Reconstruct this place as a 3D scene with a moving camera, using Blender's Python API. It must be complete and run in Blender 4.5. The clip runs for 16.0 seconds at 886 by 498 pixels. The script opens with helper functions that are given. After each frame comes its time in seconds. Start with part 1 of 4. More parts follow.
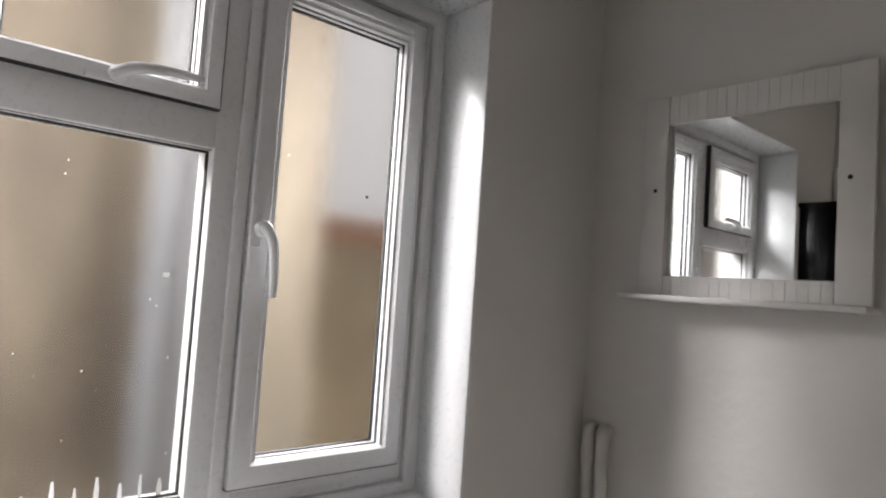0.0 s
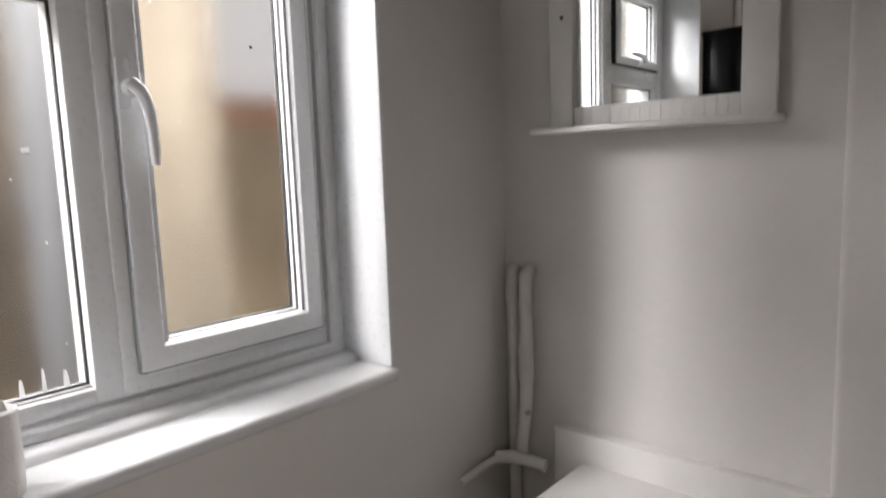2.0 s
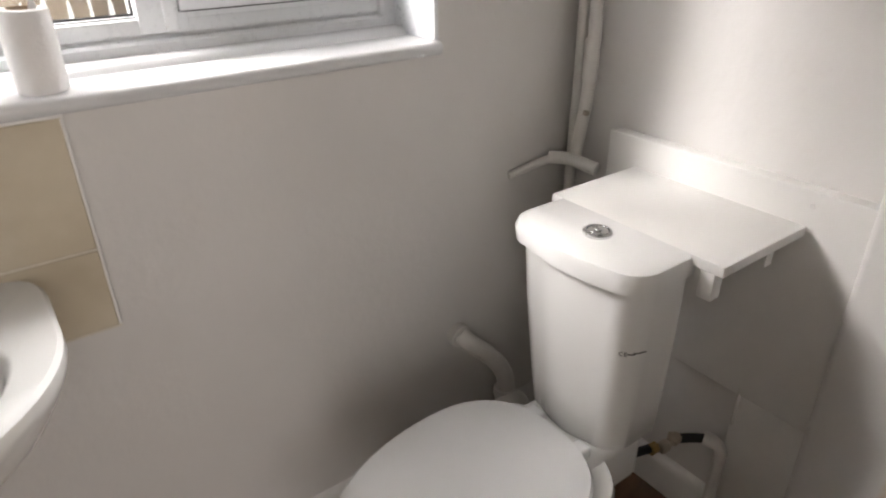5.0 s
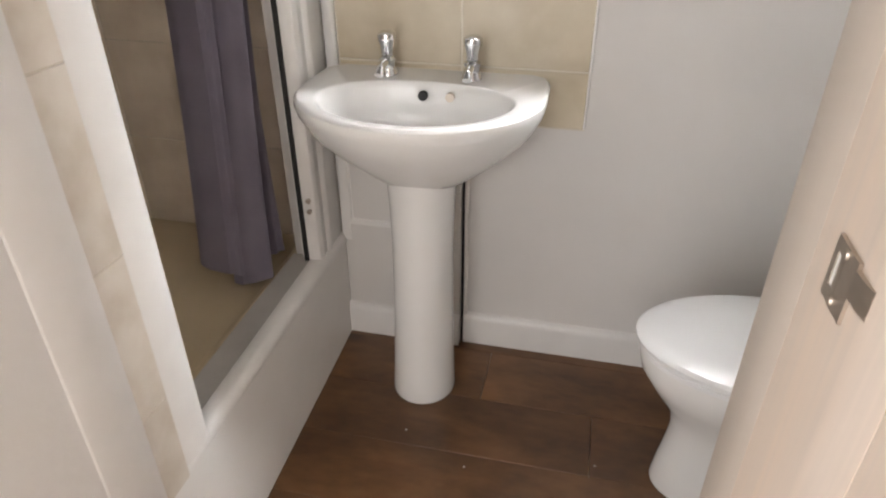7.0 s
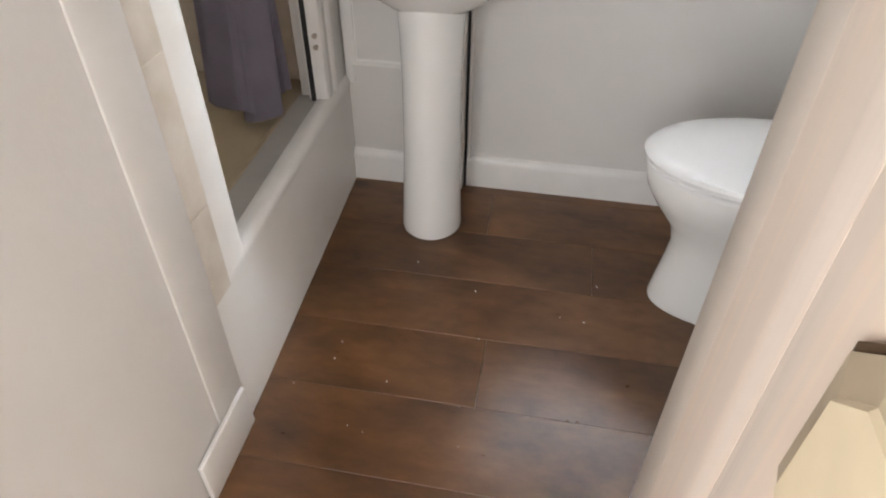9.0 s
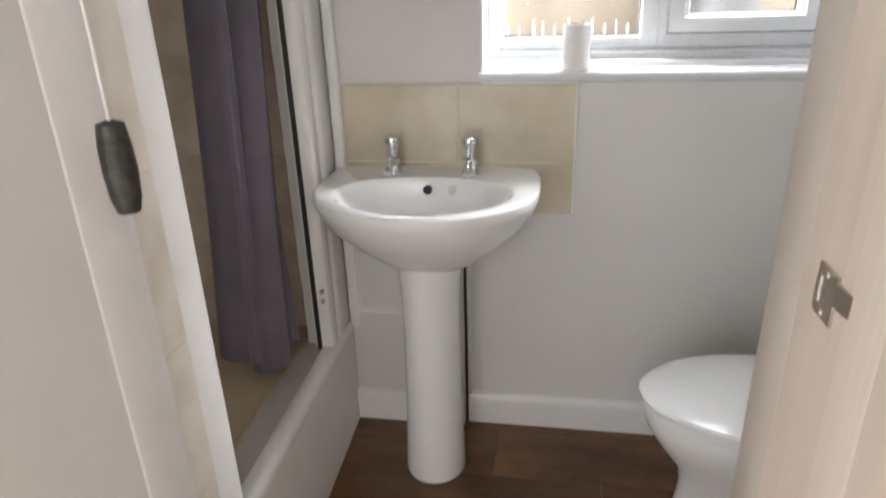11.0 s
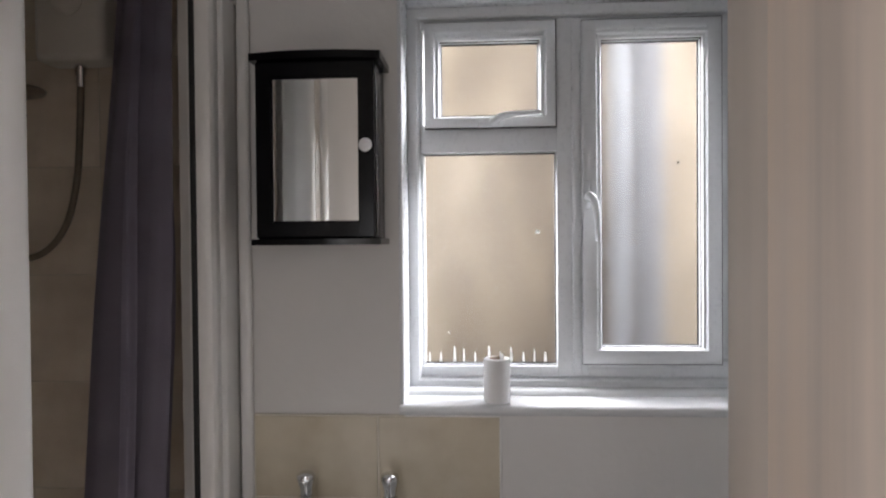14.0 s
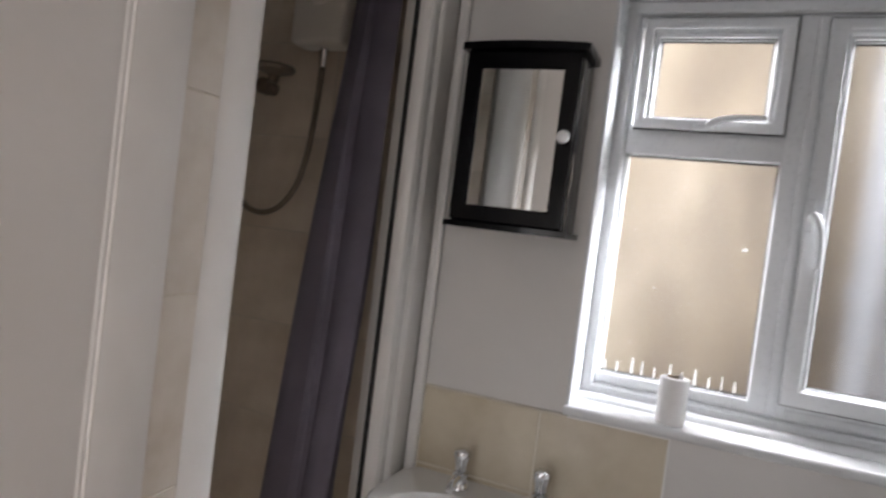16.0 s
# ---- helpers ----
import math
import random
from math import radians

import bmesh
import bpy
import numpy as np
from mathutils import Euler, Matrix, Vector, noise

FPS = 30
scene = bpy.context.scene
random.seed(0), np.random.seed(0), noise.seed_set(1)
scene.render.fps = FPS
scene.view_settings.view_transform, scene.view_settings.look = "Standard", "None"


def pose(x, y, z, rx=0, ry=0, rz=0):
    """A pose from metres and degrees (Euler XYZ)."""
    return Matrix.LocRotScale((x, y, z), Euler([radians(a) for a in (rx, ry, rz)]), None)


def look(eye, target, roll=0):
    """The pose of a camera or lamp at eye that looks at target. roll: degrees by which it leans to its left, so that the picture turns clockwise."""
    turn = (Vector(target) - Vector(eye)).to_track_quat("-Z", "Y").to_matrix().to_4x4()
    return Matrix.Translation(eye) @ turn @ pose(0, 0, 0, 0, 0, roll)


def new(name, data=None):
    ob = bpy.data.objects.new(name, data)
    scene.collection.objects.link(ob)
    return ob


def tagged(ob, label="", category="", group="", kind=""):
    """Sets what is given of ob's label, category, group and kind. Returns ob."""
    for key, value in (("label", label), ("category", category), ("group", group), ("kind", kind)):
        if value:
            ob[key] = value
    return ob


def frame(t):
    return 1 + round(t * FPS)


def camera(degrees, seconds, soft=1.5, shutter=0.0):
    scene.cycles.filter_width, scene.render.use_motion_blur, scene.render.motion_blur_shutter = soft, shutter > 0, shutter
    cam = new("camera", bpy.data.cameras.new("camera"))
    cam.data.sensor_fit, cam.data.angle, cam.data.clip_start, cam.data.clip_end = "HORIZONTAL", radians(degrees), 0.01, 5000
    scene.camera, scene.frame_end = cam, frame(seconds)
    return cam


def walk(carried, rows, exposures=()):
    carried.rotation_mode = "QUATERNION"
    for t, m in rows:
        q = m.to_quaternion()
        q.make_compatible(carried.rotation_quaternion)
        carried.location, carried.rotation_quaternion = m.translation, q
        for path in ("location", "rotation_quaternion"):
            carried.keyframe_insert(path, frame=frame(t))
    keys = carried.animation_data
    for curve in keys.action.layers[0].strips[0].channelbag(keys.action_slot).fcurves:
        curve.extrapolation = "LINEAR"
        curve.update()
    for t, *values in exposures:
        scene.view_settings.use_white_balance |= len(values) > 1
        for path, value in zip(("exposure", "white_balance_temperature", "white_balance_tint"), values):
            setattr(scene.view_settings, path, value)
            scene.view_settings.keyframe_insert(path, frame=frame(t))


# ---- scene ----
cam = camera(68.9, 16.0, 2.0, 0.4)
PATH = [
    (0, (0.362, -0.846, 1.434), (1.686, 0.649, 1.553), 3.9),
    (0.5, (0.351, -0.817, 1.435), (1.755, 0.596, 1.614), 3.8),
    (1, (0.369, -0.831, 1.433), (1.826, 0.533, 1.56), -0.5),
    (1.5, (0.387, -0.832, 1.417), (1.877, 0.501, 1.382), -3.0),
    (2, (0.411, -0.819, 1.386), (1.902, 0.489, 1.129), -2.0),
    (2.5, (0.429, -0.817, 1.358), (1.907, 0.458, 0.922), -3.0),
    (3, (0.437, -0.813, 1.326), (1.839, 0.496, 0.76), -2.1),
    (3.5, (0.447, -0.823, 1.306), (1.717, 0.546, 0.589), -4.8),
    (4, (0.464, -0.83, 1.282), (1.682, 0.509, 0.433), -5.5),
    (4.2, (0.469, -0.836, 1.27), (1.682, 0.481, 0.379), -4.3),
    (6.5, (0.609, -1.335, 1.204), (0.586, 0.314, 0.232), 1.7),
    (7, (0.602, -1.425, 1.205), (0.231, 0.171, 0.217), -0.2),
    (7.5, (0.555, -1.463, 1.157), (0.249, 0.051, 0.028), -0.5),
    (8, (0.528, -1.519, 1.124), (0.289, -0.066, -0.099), 1.4),
    (8.2, (0.529, -1.533, 1.116), (0.295, -0.111, -0.143), 1.3),
    (10.3, (0.552, -1.579, 1.173), (0.259, 0.09, 0.121), -1.6),
    (10.5, (0.546, -1.585, 1.193), (0.28, 0.075, 0.278), -1.5),
    (11, (0.542, -1.56, 1.23), (0.236, 0.181, 0.496), -1.9),
    (11.5, (0.551, -1.512, 1.26), (0.299, 0.299, 0.694), -0.6),
    (12, (0.57, -1.487, 1.28), (0.369, 0.464, 0.852), -0.1),
    (12.5, (0.56, -1.472, 1.334), (0.359, 0.505, 1.037), 0.3),
    (13, (0.56, -1.462, 1.363), (0.377, 0.432, 1.154), -0.3),
    (13.5, (0.555, -1.47, 1.386), (0.412, 0.534, 1.263), -0.5),
    (14, (0.56, -1.478, 1.408), (0.444, 0.433, 1.379), -0.5),
    (14.5, (0.582, -1.485, 1.424), (0.334, 0.515, 1.464), -1.3),
    (15, (0.587, -1.481, 1.409), (0.193, 0.496, 1.418), 1.5),
    (15.5, (0.612, -1.464, 1.391), (0.112, 0.377, 1.468), 5.3),
    (16, (0.628, -1.466, 1.388), (-0.14, 0.4, 1.325), 7.1),
]
EXPOSURES = [(0, -0.82, 6850, 14), (1.5, -0.75, 6800, 14), (2.5, -0.65, 6900, 14), (3.5, -0.53, 7000, 14), (4.2, -0.25, 7000, 14), (6.5, 0.55, 6850, 13), (8, 0.78, 6600, 11), (10.5, 0.65, 6450, 10), (11, 0.4, 6500, 10), (12, -0.1, 6600, 13), (13, -0.45, 6500, 14), (14.5, -0.55, 6450, 14), (16, -0.33, 6450, 14)]
# the plan is drawn with its floor at 0.034; one plan unit is K metres
K, FLOOR = 1.045, 0.034


def plan(p):
    return Vector((p[0] * K, p[1] * K, (p[2] - FLOOR) * K))


walk(cam, [(t, look(plan(e), plan(a), r)) for t, e, a, r in PATH], EXPOSURES)

# ---- world and light ----
world = bpy.data.worlds.new("sky")
scene.world = world
world.use_nodes = True
wn = world.node_tree.nodes
sky = wn.new("ShaderNodeTexSky")
sky.sky_type, sky.sun_disc = "NISHITA", False
sky.sun_elevation, sky.sun_rotation = radians(38), radians(200)
wn["Background"].inputs[1].default_value = 0.05
world.node_tree.links.new(sky.outputs[0], wn["Background"].inputs[0])

sun = new("sun", bpy.data.lights.new("sun", "SUN"))
sun.data.energy, sun.data.angle, sun.data.color = 0.7, radians(12), (1, 0.95, 0.88)
sun.matrix_world = look((1.5, -3, 6), (0.5, 2.2, 0.5))


def area(name, eye, target, w, h, watts, color):
    ob = new(name, bpy.data.lights.new(name, "AREA"))
    ob.data.shape, ob.data.size, ob.data.size_y = "RECTANGLE", w, h
    ob.data.energy, ob.data.color = watts, color
    ob.matrix_world = look(plan(eye), plan(target))
    return ob


# unseen lamps stand in for bright sky at both alley ends, through the window
# east lamp is added to lift the left jamb, curtain and shower
area("alley_east_sky_lamp", (2.9, 1.15, 2.85), (0.5, 0.0, 1.4), 1.3, 1.5, 720, (0.94, 0.968, 1.0))
area("alley_west_sky_lamp", (-1.5, 1.5, 3.3), (1.0, 0.1, 1.3), 1.6, 1.5, 700, (0.97, 0.98, 1.0))
# one more lamp out of view for the sky above the alley
area("alley_top_sky_lamp", (0.8, 1.35, 4.2), (0.75, -0.2, 1.3), 2.6, 1.5, 170, (0.95, 0.97, 1.0))
# added fill lamp in a made-up window opening at the unseen hall end
area("hall_end_fill_light", (0.42, -3.02, 1.5), (0.42, 0, 1.2), 0.62, 1.08, 8, (1.0, 0.98, 0.96))


# added fill lamp in an invented side-room doorway of the hall's long wall
area("side_fill_light", (-0.02, -2.05, 0.85), (0.8, -1.5, 0.75), 0.7, 1.55, 11, (0.97, 0.985, 1.0))


# ---- materials ----
def material(name, color, rough=0.5, metal=0.0, vary=0.08, scale=6.0, fine=90.0, bump=0.05, spread=0.03, tint=None, coat=0.0, random_shift=0.0, spec=0.5):
    m = bpy.data.materials.new(name)
    m.use_nodes = True
    n, l = m.node_tree.nodes, m.node_tree.links
    p = n["Principled BSDF"]
    p.inputs["Roughness"].default_value, p.inputs["Metallic"].default_value = rough, metal
    p.inputs["Coat Weight"].default_value, p.inputs["Specular IOR Level"].default_value = coat, spec
    tc = n.new("ShaderNodeTexCoord")
    big, small = n.new("ShaderNodeTexNoise"), n.new("ShaderNodeTexNoise")
    big.inputs["Scale"].default_value, big.inputs["Detail"].default_value = scale, 5
    small.inputs["Scale"].default_value, small.inputs["Detail"].default_value = fine, 4
    l.new(tc.outputs["Object"], big.inputs["Vector"])
    l.new(tc.outputs["Object"], small.inputs["Vector"])
    ramp = n.new("ShaderNodeMix")
    ramp.data_type = "RGBA"
    dark = tint or tuple(c * (1 - 2 * vary) for c in color)
    ramp.inputs[6].default_value = (*dark, 1)
    ramp.inputs[7].default_value = (*[min(1, c * (1 + 0.3 * vary)) for c in color], 1)
    contrast = n.new("ShaderNodeMapRange")
    contrast.inputs[1].default_value, contrast.inputs[2].default_value = 0.25, 0.65
    l.new(big.outputs["Fac"], contrast.inputs[0])
    l.new(contrast.outputs[0], ramp.inputs[0])
    out = ramp.outputs[2]
    if random_shift:
        info, mult = n.new("ShaderNodeObjectInfo"), n.new("ShaderNodeMapRange")
        mult.inputs[3].default_value, mult.inputs[4].default_value = 1 - random_shift, 1 + random_shift
        l.new(info.outputs["Random"], mult.inputs[0])
        hsv = n.new("ShaderNodeHueSaturation")
        l.new(mult.outputs[0], hsv.inputs["Value"])
        l.new(out, hsv.inputs["Color"])
        out = hsv.outputs[0]
    l.new(out, p.inputs["Base Color"])
    rr = n.new("ShaderNodeMapRange")
    rr.inputs[3].default_value, rr.inputs[4].default_value = max(0.02, rough - spread), min(1, rough + spread)
    l.new(small.outputs["Fac"], rr.inputs[0])
    l.new(rr.outputs[0], p.inputs["Roughness"])
    if bump:
        b = n.new("ShaderNodeBump")
        b.inputs["Strength"].default_value, b.inputs["Distance"].default_value = bump, 0.004
        l.new(small.outputs["Fac"], b.inputs["Height"])
        l.new(b.outputs[0], p.inputs["Normal"])
    return m


def wood_material(name, dark, mid, light, rough, axis_scale, shift=0.25):
    m = bpy.data.materials.new(name)
    m.use_nodes = True
    n, l = m.node_tree.nodes, m.node_tree.links
    p = n["Principled BSDF"]
    tc, mp, info = n.new("ShaderNodeTexCoord"), n.new("ShaderNodeMapping"), n.new("ShaderNodeObjectInfo")
    mp.inputs["Scale"].default_value = axis_scale
    add = n.new("ShaderNodeVectorMath")
    add.operation = "MULTIPLY_ADD"
    add.inputs[1].default_value = (7.0, 13.0, 5.0)
    l.new(info.outputs["Random"], add.inputs[0])
    l.new(tc.outputs["Object"], mp.inputs["Vector"])
    l.new(mp.outputs[0], add.inputs[2])
    a, b = n.new("ShaderNodeTexNoise"), n.new("ShaderNodeTexNoise")
    a.inputs["Scale"].default_value, a.inputs["Detail"].default_value, a.inputs["Distortion"].default_value = 1.0, 6, 0.6
    b.inputs["Scale"].default_value, b.inputs["Detail"].default_value = 6.0, 6
    l.new(add.outputs[0], a.inputs["Vector"])
    l.new(add.outputs[0], b.inputs["Vector"])
    ramp = n.new("ShaderNodeValToRGB")
    e = ramp.color_ramp.elements
    e[0].position, e[0].color = 0.3, (*dark, 1)
    e[1].position, e[1].color = 0.72, (*light, 1)
    k = e.new(0.5)
    k.color = (*mid, 1)
    mixer = n.new("ShaderNodeMath")
    mixer.operation = "MULTIPLY_ADD"
    mixer.inputs[1].default_value, mixer.inputs[2].default_value = 0.35, -0.17
    l.new(b.outputs["Fac"], mixer.inputs[0])
    s = n.new("ShaderNodeMath")
    l.new(a.outputs["Fac"], s.inputs[0])
    l.new(mixer.outputs[0], s.inputs[1])
    l.new(s.outputs[0], ramp.inputs[0])
    mult = n.new("ShaderNodeMapRange")
    mult.inputs[3].default_value, mult.inputs[4].default_value = 1 - shift, 1 + shift
    l.new(info.outputs["Random"], mult.inputs[0])
    hsv = n.new("ShaderNodeHueSaturation")
    l.new(mult.outputs[0], hsv.inputs["Value"])
    l.new(ramp.outputs[0], hsv.inputs["Color"])
    l.new(hsv.outputs[0], p.inputs["Base Color"])
    rr = n.new("ShaderNodeMapRange")
    rr.inputs[3].default_value, rr.inputs[4].default_value = rough - 0.1, rough + 0.15
    l.new(b.outputs["Fac"], rr.inputs[0])
    l.new(rr.outputs[0], p.inputs["Roughness"])
    bp = n.new("ShaderNodeBump")
    bp.inputs["Strength"].default_value, bp.inputs["Distance"].default_value = 0.12, 0.002
    l.new(b.outputs["Fac"], bp.inputs["Height"])
    l.new(bp.outputs[0], p.inputs["Normal"])
    return m


def glass_material(name, rough, color):
    m = bpy.data.materials.new(name)
    m.use_nodes = True
    n, l = m.node_tree.nodes, m.node_tree.links
    p = n["Principled BSDF"]
    p.inputs["Base Color"].default_value = (*color, 1)
    p.inputs["Transmission Weight"].default_value = 1
    p.inputs["Roughness"].default_value, p.inputs["IOR"].default_value = rough, 1.3
    return m


WALL = material("wall_paint", (0.69, 0.673, 0.655), 0.7, vary=0.03, scale=2.5, fine=55, bump=0.22)
HALLW = material("hall_paint", (0.755, 0.748, 0.74), 0.7, vary=0.03, scale=2.5, fine=55, bump=0.15)
# off-white like WALL, lightened to carry more of the window's light
EASTW = material("lightened_bumpy_wall_paint", (0.75, 0.732, 0.715), 0.65, vary=0.03, scale=2.5, fine=26, bump=0.6)
CEIL = material("ceiling_paint", (0.78, 0.77, 0.75), 0.8, vary=0.03, scale=2)
GLOSS = material("gloss_trim_paint", (0.8, 0.79, 0.775), 0.32, vary=0.035, scale=9, fine=40, bump=0.05)
SHEET = material("white_board", (0.8, 0.79, 0.77), 0.4, vary=0.03, scale=5, fine=30, bump=0.03)
UPVC = material("white_upvc", (0.67, 0.685, 0.7), 0.28, vary=0.006, scale=5, bump=0.02)
SILL = material("sill_upvc", (0.68, 0.69, 0.7), 0.22, vary=0.02, scale=7, bump=0.02)
GASKET = material("black_gasket", (0.015, 0.015, 0.016), 0.6, vary=0.1)
PORCELAIN = material("white_porcelain", (0.8, 0.8, 0.79), 0.08, vary=0.01, scale=3, bump=0.0, spread=0.02, coat=0.3)
SEATM = material("white_seat_plastic", (0.84, 0.85, 0.86), 0.12, vary=0.01, bump=0.0, spread=0.02)
CHROME = material("chrome", (0.75, 0.76, 0.78), 0.08, metal=1, vary=0.03, bump=0.02)
STEEL = material("worn_steel", (0.6, 0.53, 0.46), 0.42, metal=1, vary=0.12, scale=30, bump=0.1)
BRIGHT = material("bright_sliver", (0.9, 0.88, 0.84), 0.5, vary=0.06, scale=60)
BRASS = material("aged_brass", (0.42, 0.3, 0.13), 0.35, metal=1, vary=0.15, scale=40)
IRON = material("dark_iron", (0.06, 0.058, 0.052), 0.5, metal=0.6, vary=0.35, scale=60, fine=160, bump=0.5)
BLACK = material("black_lacquer", (0.004, 0.004, 0.005), 0.16, vary=0.1, bump=0.02, spec=0.22)
MIRROR = material("mirror_silver", (0.86, 0.87, 0.86), 0.015, metal=1, vary=0.01, bump=0.0, spread=0.0)
TILE = material("beige_marbled_tile", (0.6, 0.535, 0.42), 0.25, vary=0.05, scale=9, fine=22, bump=0.03, tint=(0.5, 0.432, 0.32), random_shift=0.04)
TILE_S = material("shower_tile", (0.79, 0.71, 0.62), 0.3, vary=0.08, scale=7, fine=20, bump=0.03, tint=(0.62, 0.535, 0.44), random_shift=0.04)
TILE_P = material("pale_marbled_tile", (0.69, 0.645, 0.585), 0.3, vary=0.05, scale=16, fine=40, bump=0.04, tint=(0.59, 0.53, 0.455), random_shift=0.03)
GROUT = material("cream_grout", (0.68, 0.63, 0.54), 0.8, vary=0.1, scale=20)
# white tray; the recess's dim warm light is put into this cream
TRAY = material("dim_lit_tray", (0.62, 0.52, 0.36), 0.3, vary=0.06, scale=4, bump=0.02)
# ledge grey includes the shade it lies in next to the bead
LEDGE = material("shaded_grey_ledge", (0.5, 0.485, 0.465), 0.35, vary=0.06, scale=9)
CURTAIN = material("grey_purple_fabric", (0.335, 0.31, 0.4), 0.65, vary=0.08, scale=8, fine=260, bump=0.15)
ENAMEL = material("white_enamel_plastic", (0.76, 0.74, 0.7), 0.35, vary=0.02, bump=0.0)
HOSE = material("grey_metal_hose", (0.27, 0.235, 0.19), 0.38, metal=0.5, vary=0.1, scale=40)
PIPE = material("painted_pipe", (0.74, 0.72, 0.69), 0.4, vary=0.05, scale=14, fine=40, bump=0.12)
# real rubber, and also the black put where holes and gaps are in shade
RUBBER_AND_SHADE = material("black_rubber_and_shade", (0.02, 0.02, 0.02), 0.6, vary=0.2)
PAPER = material("white_tissue", (0.84, 0.83, 0.82), 0.95, vary=0.03, scale=20, fine=220, bump=0.3)
CARD = material("brown_card", (0.36, 0.27, 0.19), 0.9, vary=0.1)
CREAM = wood_material("pink_cream_wood", (0.5, 0.445, 0.4), (0.68, 0.578, 0.496), (0.79, 0.635, 0.51), 0.45, (9, 9, 0.25), 0.02)
# greyer, darker copy of the cream; the stop's shading is in the colour
STOPM = wood_material("shaded_cream_wood", (0.52, 0.462, 0.41), (0.56, 0.495, 0.435), (0.59, 0.52, 0.455), 0.45, (11, 11, 0.5), 0.02)
PLANK = wood_material("brown_vinyl_plank", (0.06, 0.0245, 0.008), (0.122, 0.053, 0.018), (0.195, 0.091, 0.035), 0.31, (3.2, 6.5, 4), 0.1)
PLANK.node_tree.nodes["Principled BSDF"].inputs["Coat Weight"].default_value = 0.24
PLANK.node_tree.nodes["Principled BSDF"].inputs["Coat Roughness"].default_value = 0.26
CARPET = material("beige_carpet", (0.42, 0.36, 0.28), 0.95, vary=0.1, scale=30, fine=300, bump=0.5)
FROST = glass_material("frosted_glass", 0.19, (0.97, 0.97, 0.95))
DRIP = material("water_marks", (0.85, 0.86, 0.86), 0.3, vary=0.02)
drip_n, drip_l = DRIP.node_tree.nodes, DRIP.node_tree.links
drip_thin, drip_mix = drip_n.new("ShaderNodeBsdfTranslucent"), drip_n.new("ShaderNodeMixShader")
drip_thin.inputs["Color"].default_value = (0.85, 0.86, 0.86, 1)
drip_mix.inputs[0].default_value = 0.4
drip_l.new(drip_n["Principled BSDF"].outputs[0], drip_mix.inputs[1])
drip_l.new(drip_thin.outputs[0], drip_mix.inputs[2])
drip_l.new(drip_mix.outputs[0], drip_n["Material Output"].inputs["Surface"])
# tan kept dark here to offset the strong alley lamps
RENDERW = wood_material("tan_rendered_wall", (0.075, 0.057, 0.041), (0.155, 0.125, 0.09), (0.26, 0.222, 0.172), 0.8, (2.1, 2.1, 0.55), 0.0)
GARDENW = material("pale_tan_render", (0.42, 0.335, 0.225), 0.9, vary=0.16, scale=1.8, fine=30, bump=0.4, tint=(0.28, 0.215, 0.14))
COPING = material("orange_brick", (0.45, 0.2, 0.09), 0.85, vary=0.2, scale=10)
# white pipe coloured dark grey because the alley lamps overlight it
WHITEPIPE = material("darkened_white_downpipe", (0.13, 0.134, 0.144), 0.4, vary=0.03)
# flat grey that stands for a recess in shade beside the downpipe
GREYP = material("recess_shade_grey", (0.12, 0.12, 0.128), 0.8, vary=0.1)
CONCRETE = material("concrete", (0.35, 0.33, 0.3), 0.9, vary=0.15, scale=3)
HAZE = bpy.data.materials.new("overcast_haze")
HAZE.use_nodes = True
HAZE.node_tree.nodes["Principled BSDF"].inputs["Base Color"].default_value = (0.7, 0.71, 0.73, 1)
HAZE.node_tree.nodes["Principled BSDF"].inputs["Emission Color"].default_value = (0.93, 0.95, 1.0, 1)
HAZE.node_tree.nodes["Principled BSDF"].inputs["Emission Strength"].default_value = 0.75
STAMP = material("grey_print", (0.12, 0.12, 0.12), 0.6)


# ---- mesh helpers ----
def finish(ob, bm, mat, smooth=True, shift=True):
    for v in bm.verts:
        v.co = plan(v.co) if shift else v.co * K
    me = bpy.data.meshes.new(ob)
    bmesh.ops.recalc_face_normals(bm, faces=bm.faces)
    bm.to_mesh(me)
    bm.free()
    me.materials.append(mat)
    if smooth:
        me.shade_smooth()
        me.set_sharp_from_angle(angle=radians(38))
    return me


def part(name, bm, mat, parent=None, label="", smooth=True):
    ob = new(name, finish(name, bm, mat, smooth))
    if parent:
        ob.parent = parent
    if label:
        ob["label"] = label
    return ob


def thing(name, label, category, group="", kind=""):
    return tagged(new(name), label, category, group, kind)


def box(lo, hi, bev=0.0, seg=2, bm=None):
    b = bmesh.new()
    bmesh.ops.create_cube(b, size=1)
    c = [(p + q) / 2 for p, q in zip(lo, hi)]
    s = [abs(q - p) for p, q in zip(lo, hi)]
    for v in b.verts:
        v.co = Vector([v.co[i] * s[i] + c[i] for i in range(3)])
    if bev:
        bmesh.ops.bevel(b, geom=b.edges[:], offset=bev, segments=seg, profile=0.5, affect="EDGES")
    if bm is None:
        return b
    join(bm, b)
    return bm


def join(bm, b):
    me = bpy.data.meshes.new("tmp")
    b.to_mesh(me)
    b.free()
    bm.from_mesh(me)
    bpy.data.meshes.remove(me)


def loft(rings, closed=True, cap0=True, cap1=True, bm=None):
    """Quads between rings of equal length."""
    b = bm or bmesh.new()
    vs = [[b.verts.new(p) for p in r] for r in rings]
    n = len(rings[0])
    for r0, r1 in zip(vs, vs[1:]):
        for i in range(n if closed else n - 1):
            j = (i + 1) % n
            b.faces.new((r0[i], r0[j], r1[j], r1[i]))
    if cap0:
        b.faces.new(vs[0][::-1])
    if cap1:
        b.faces.new(vs[-1])
    return b


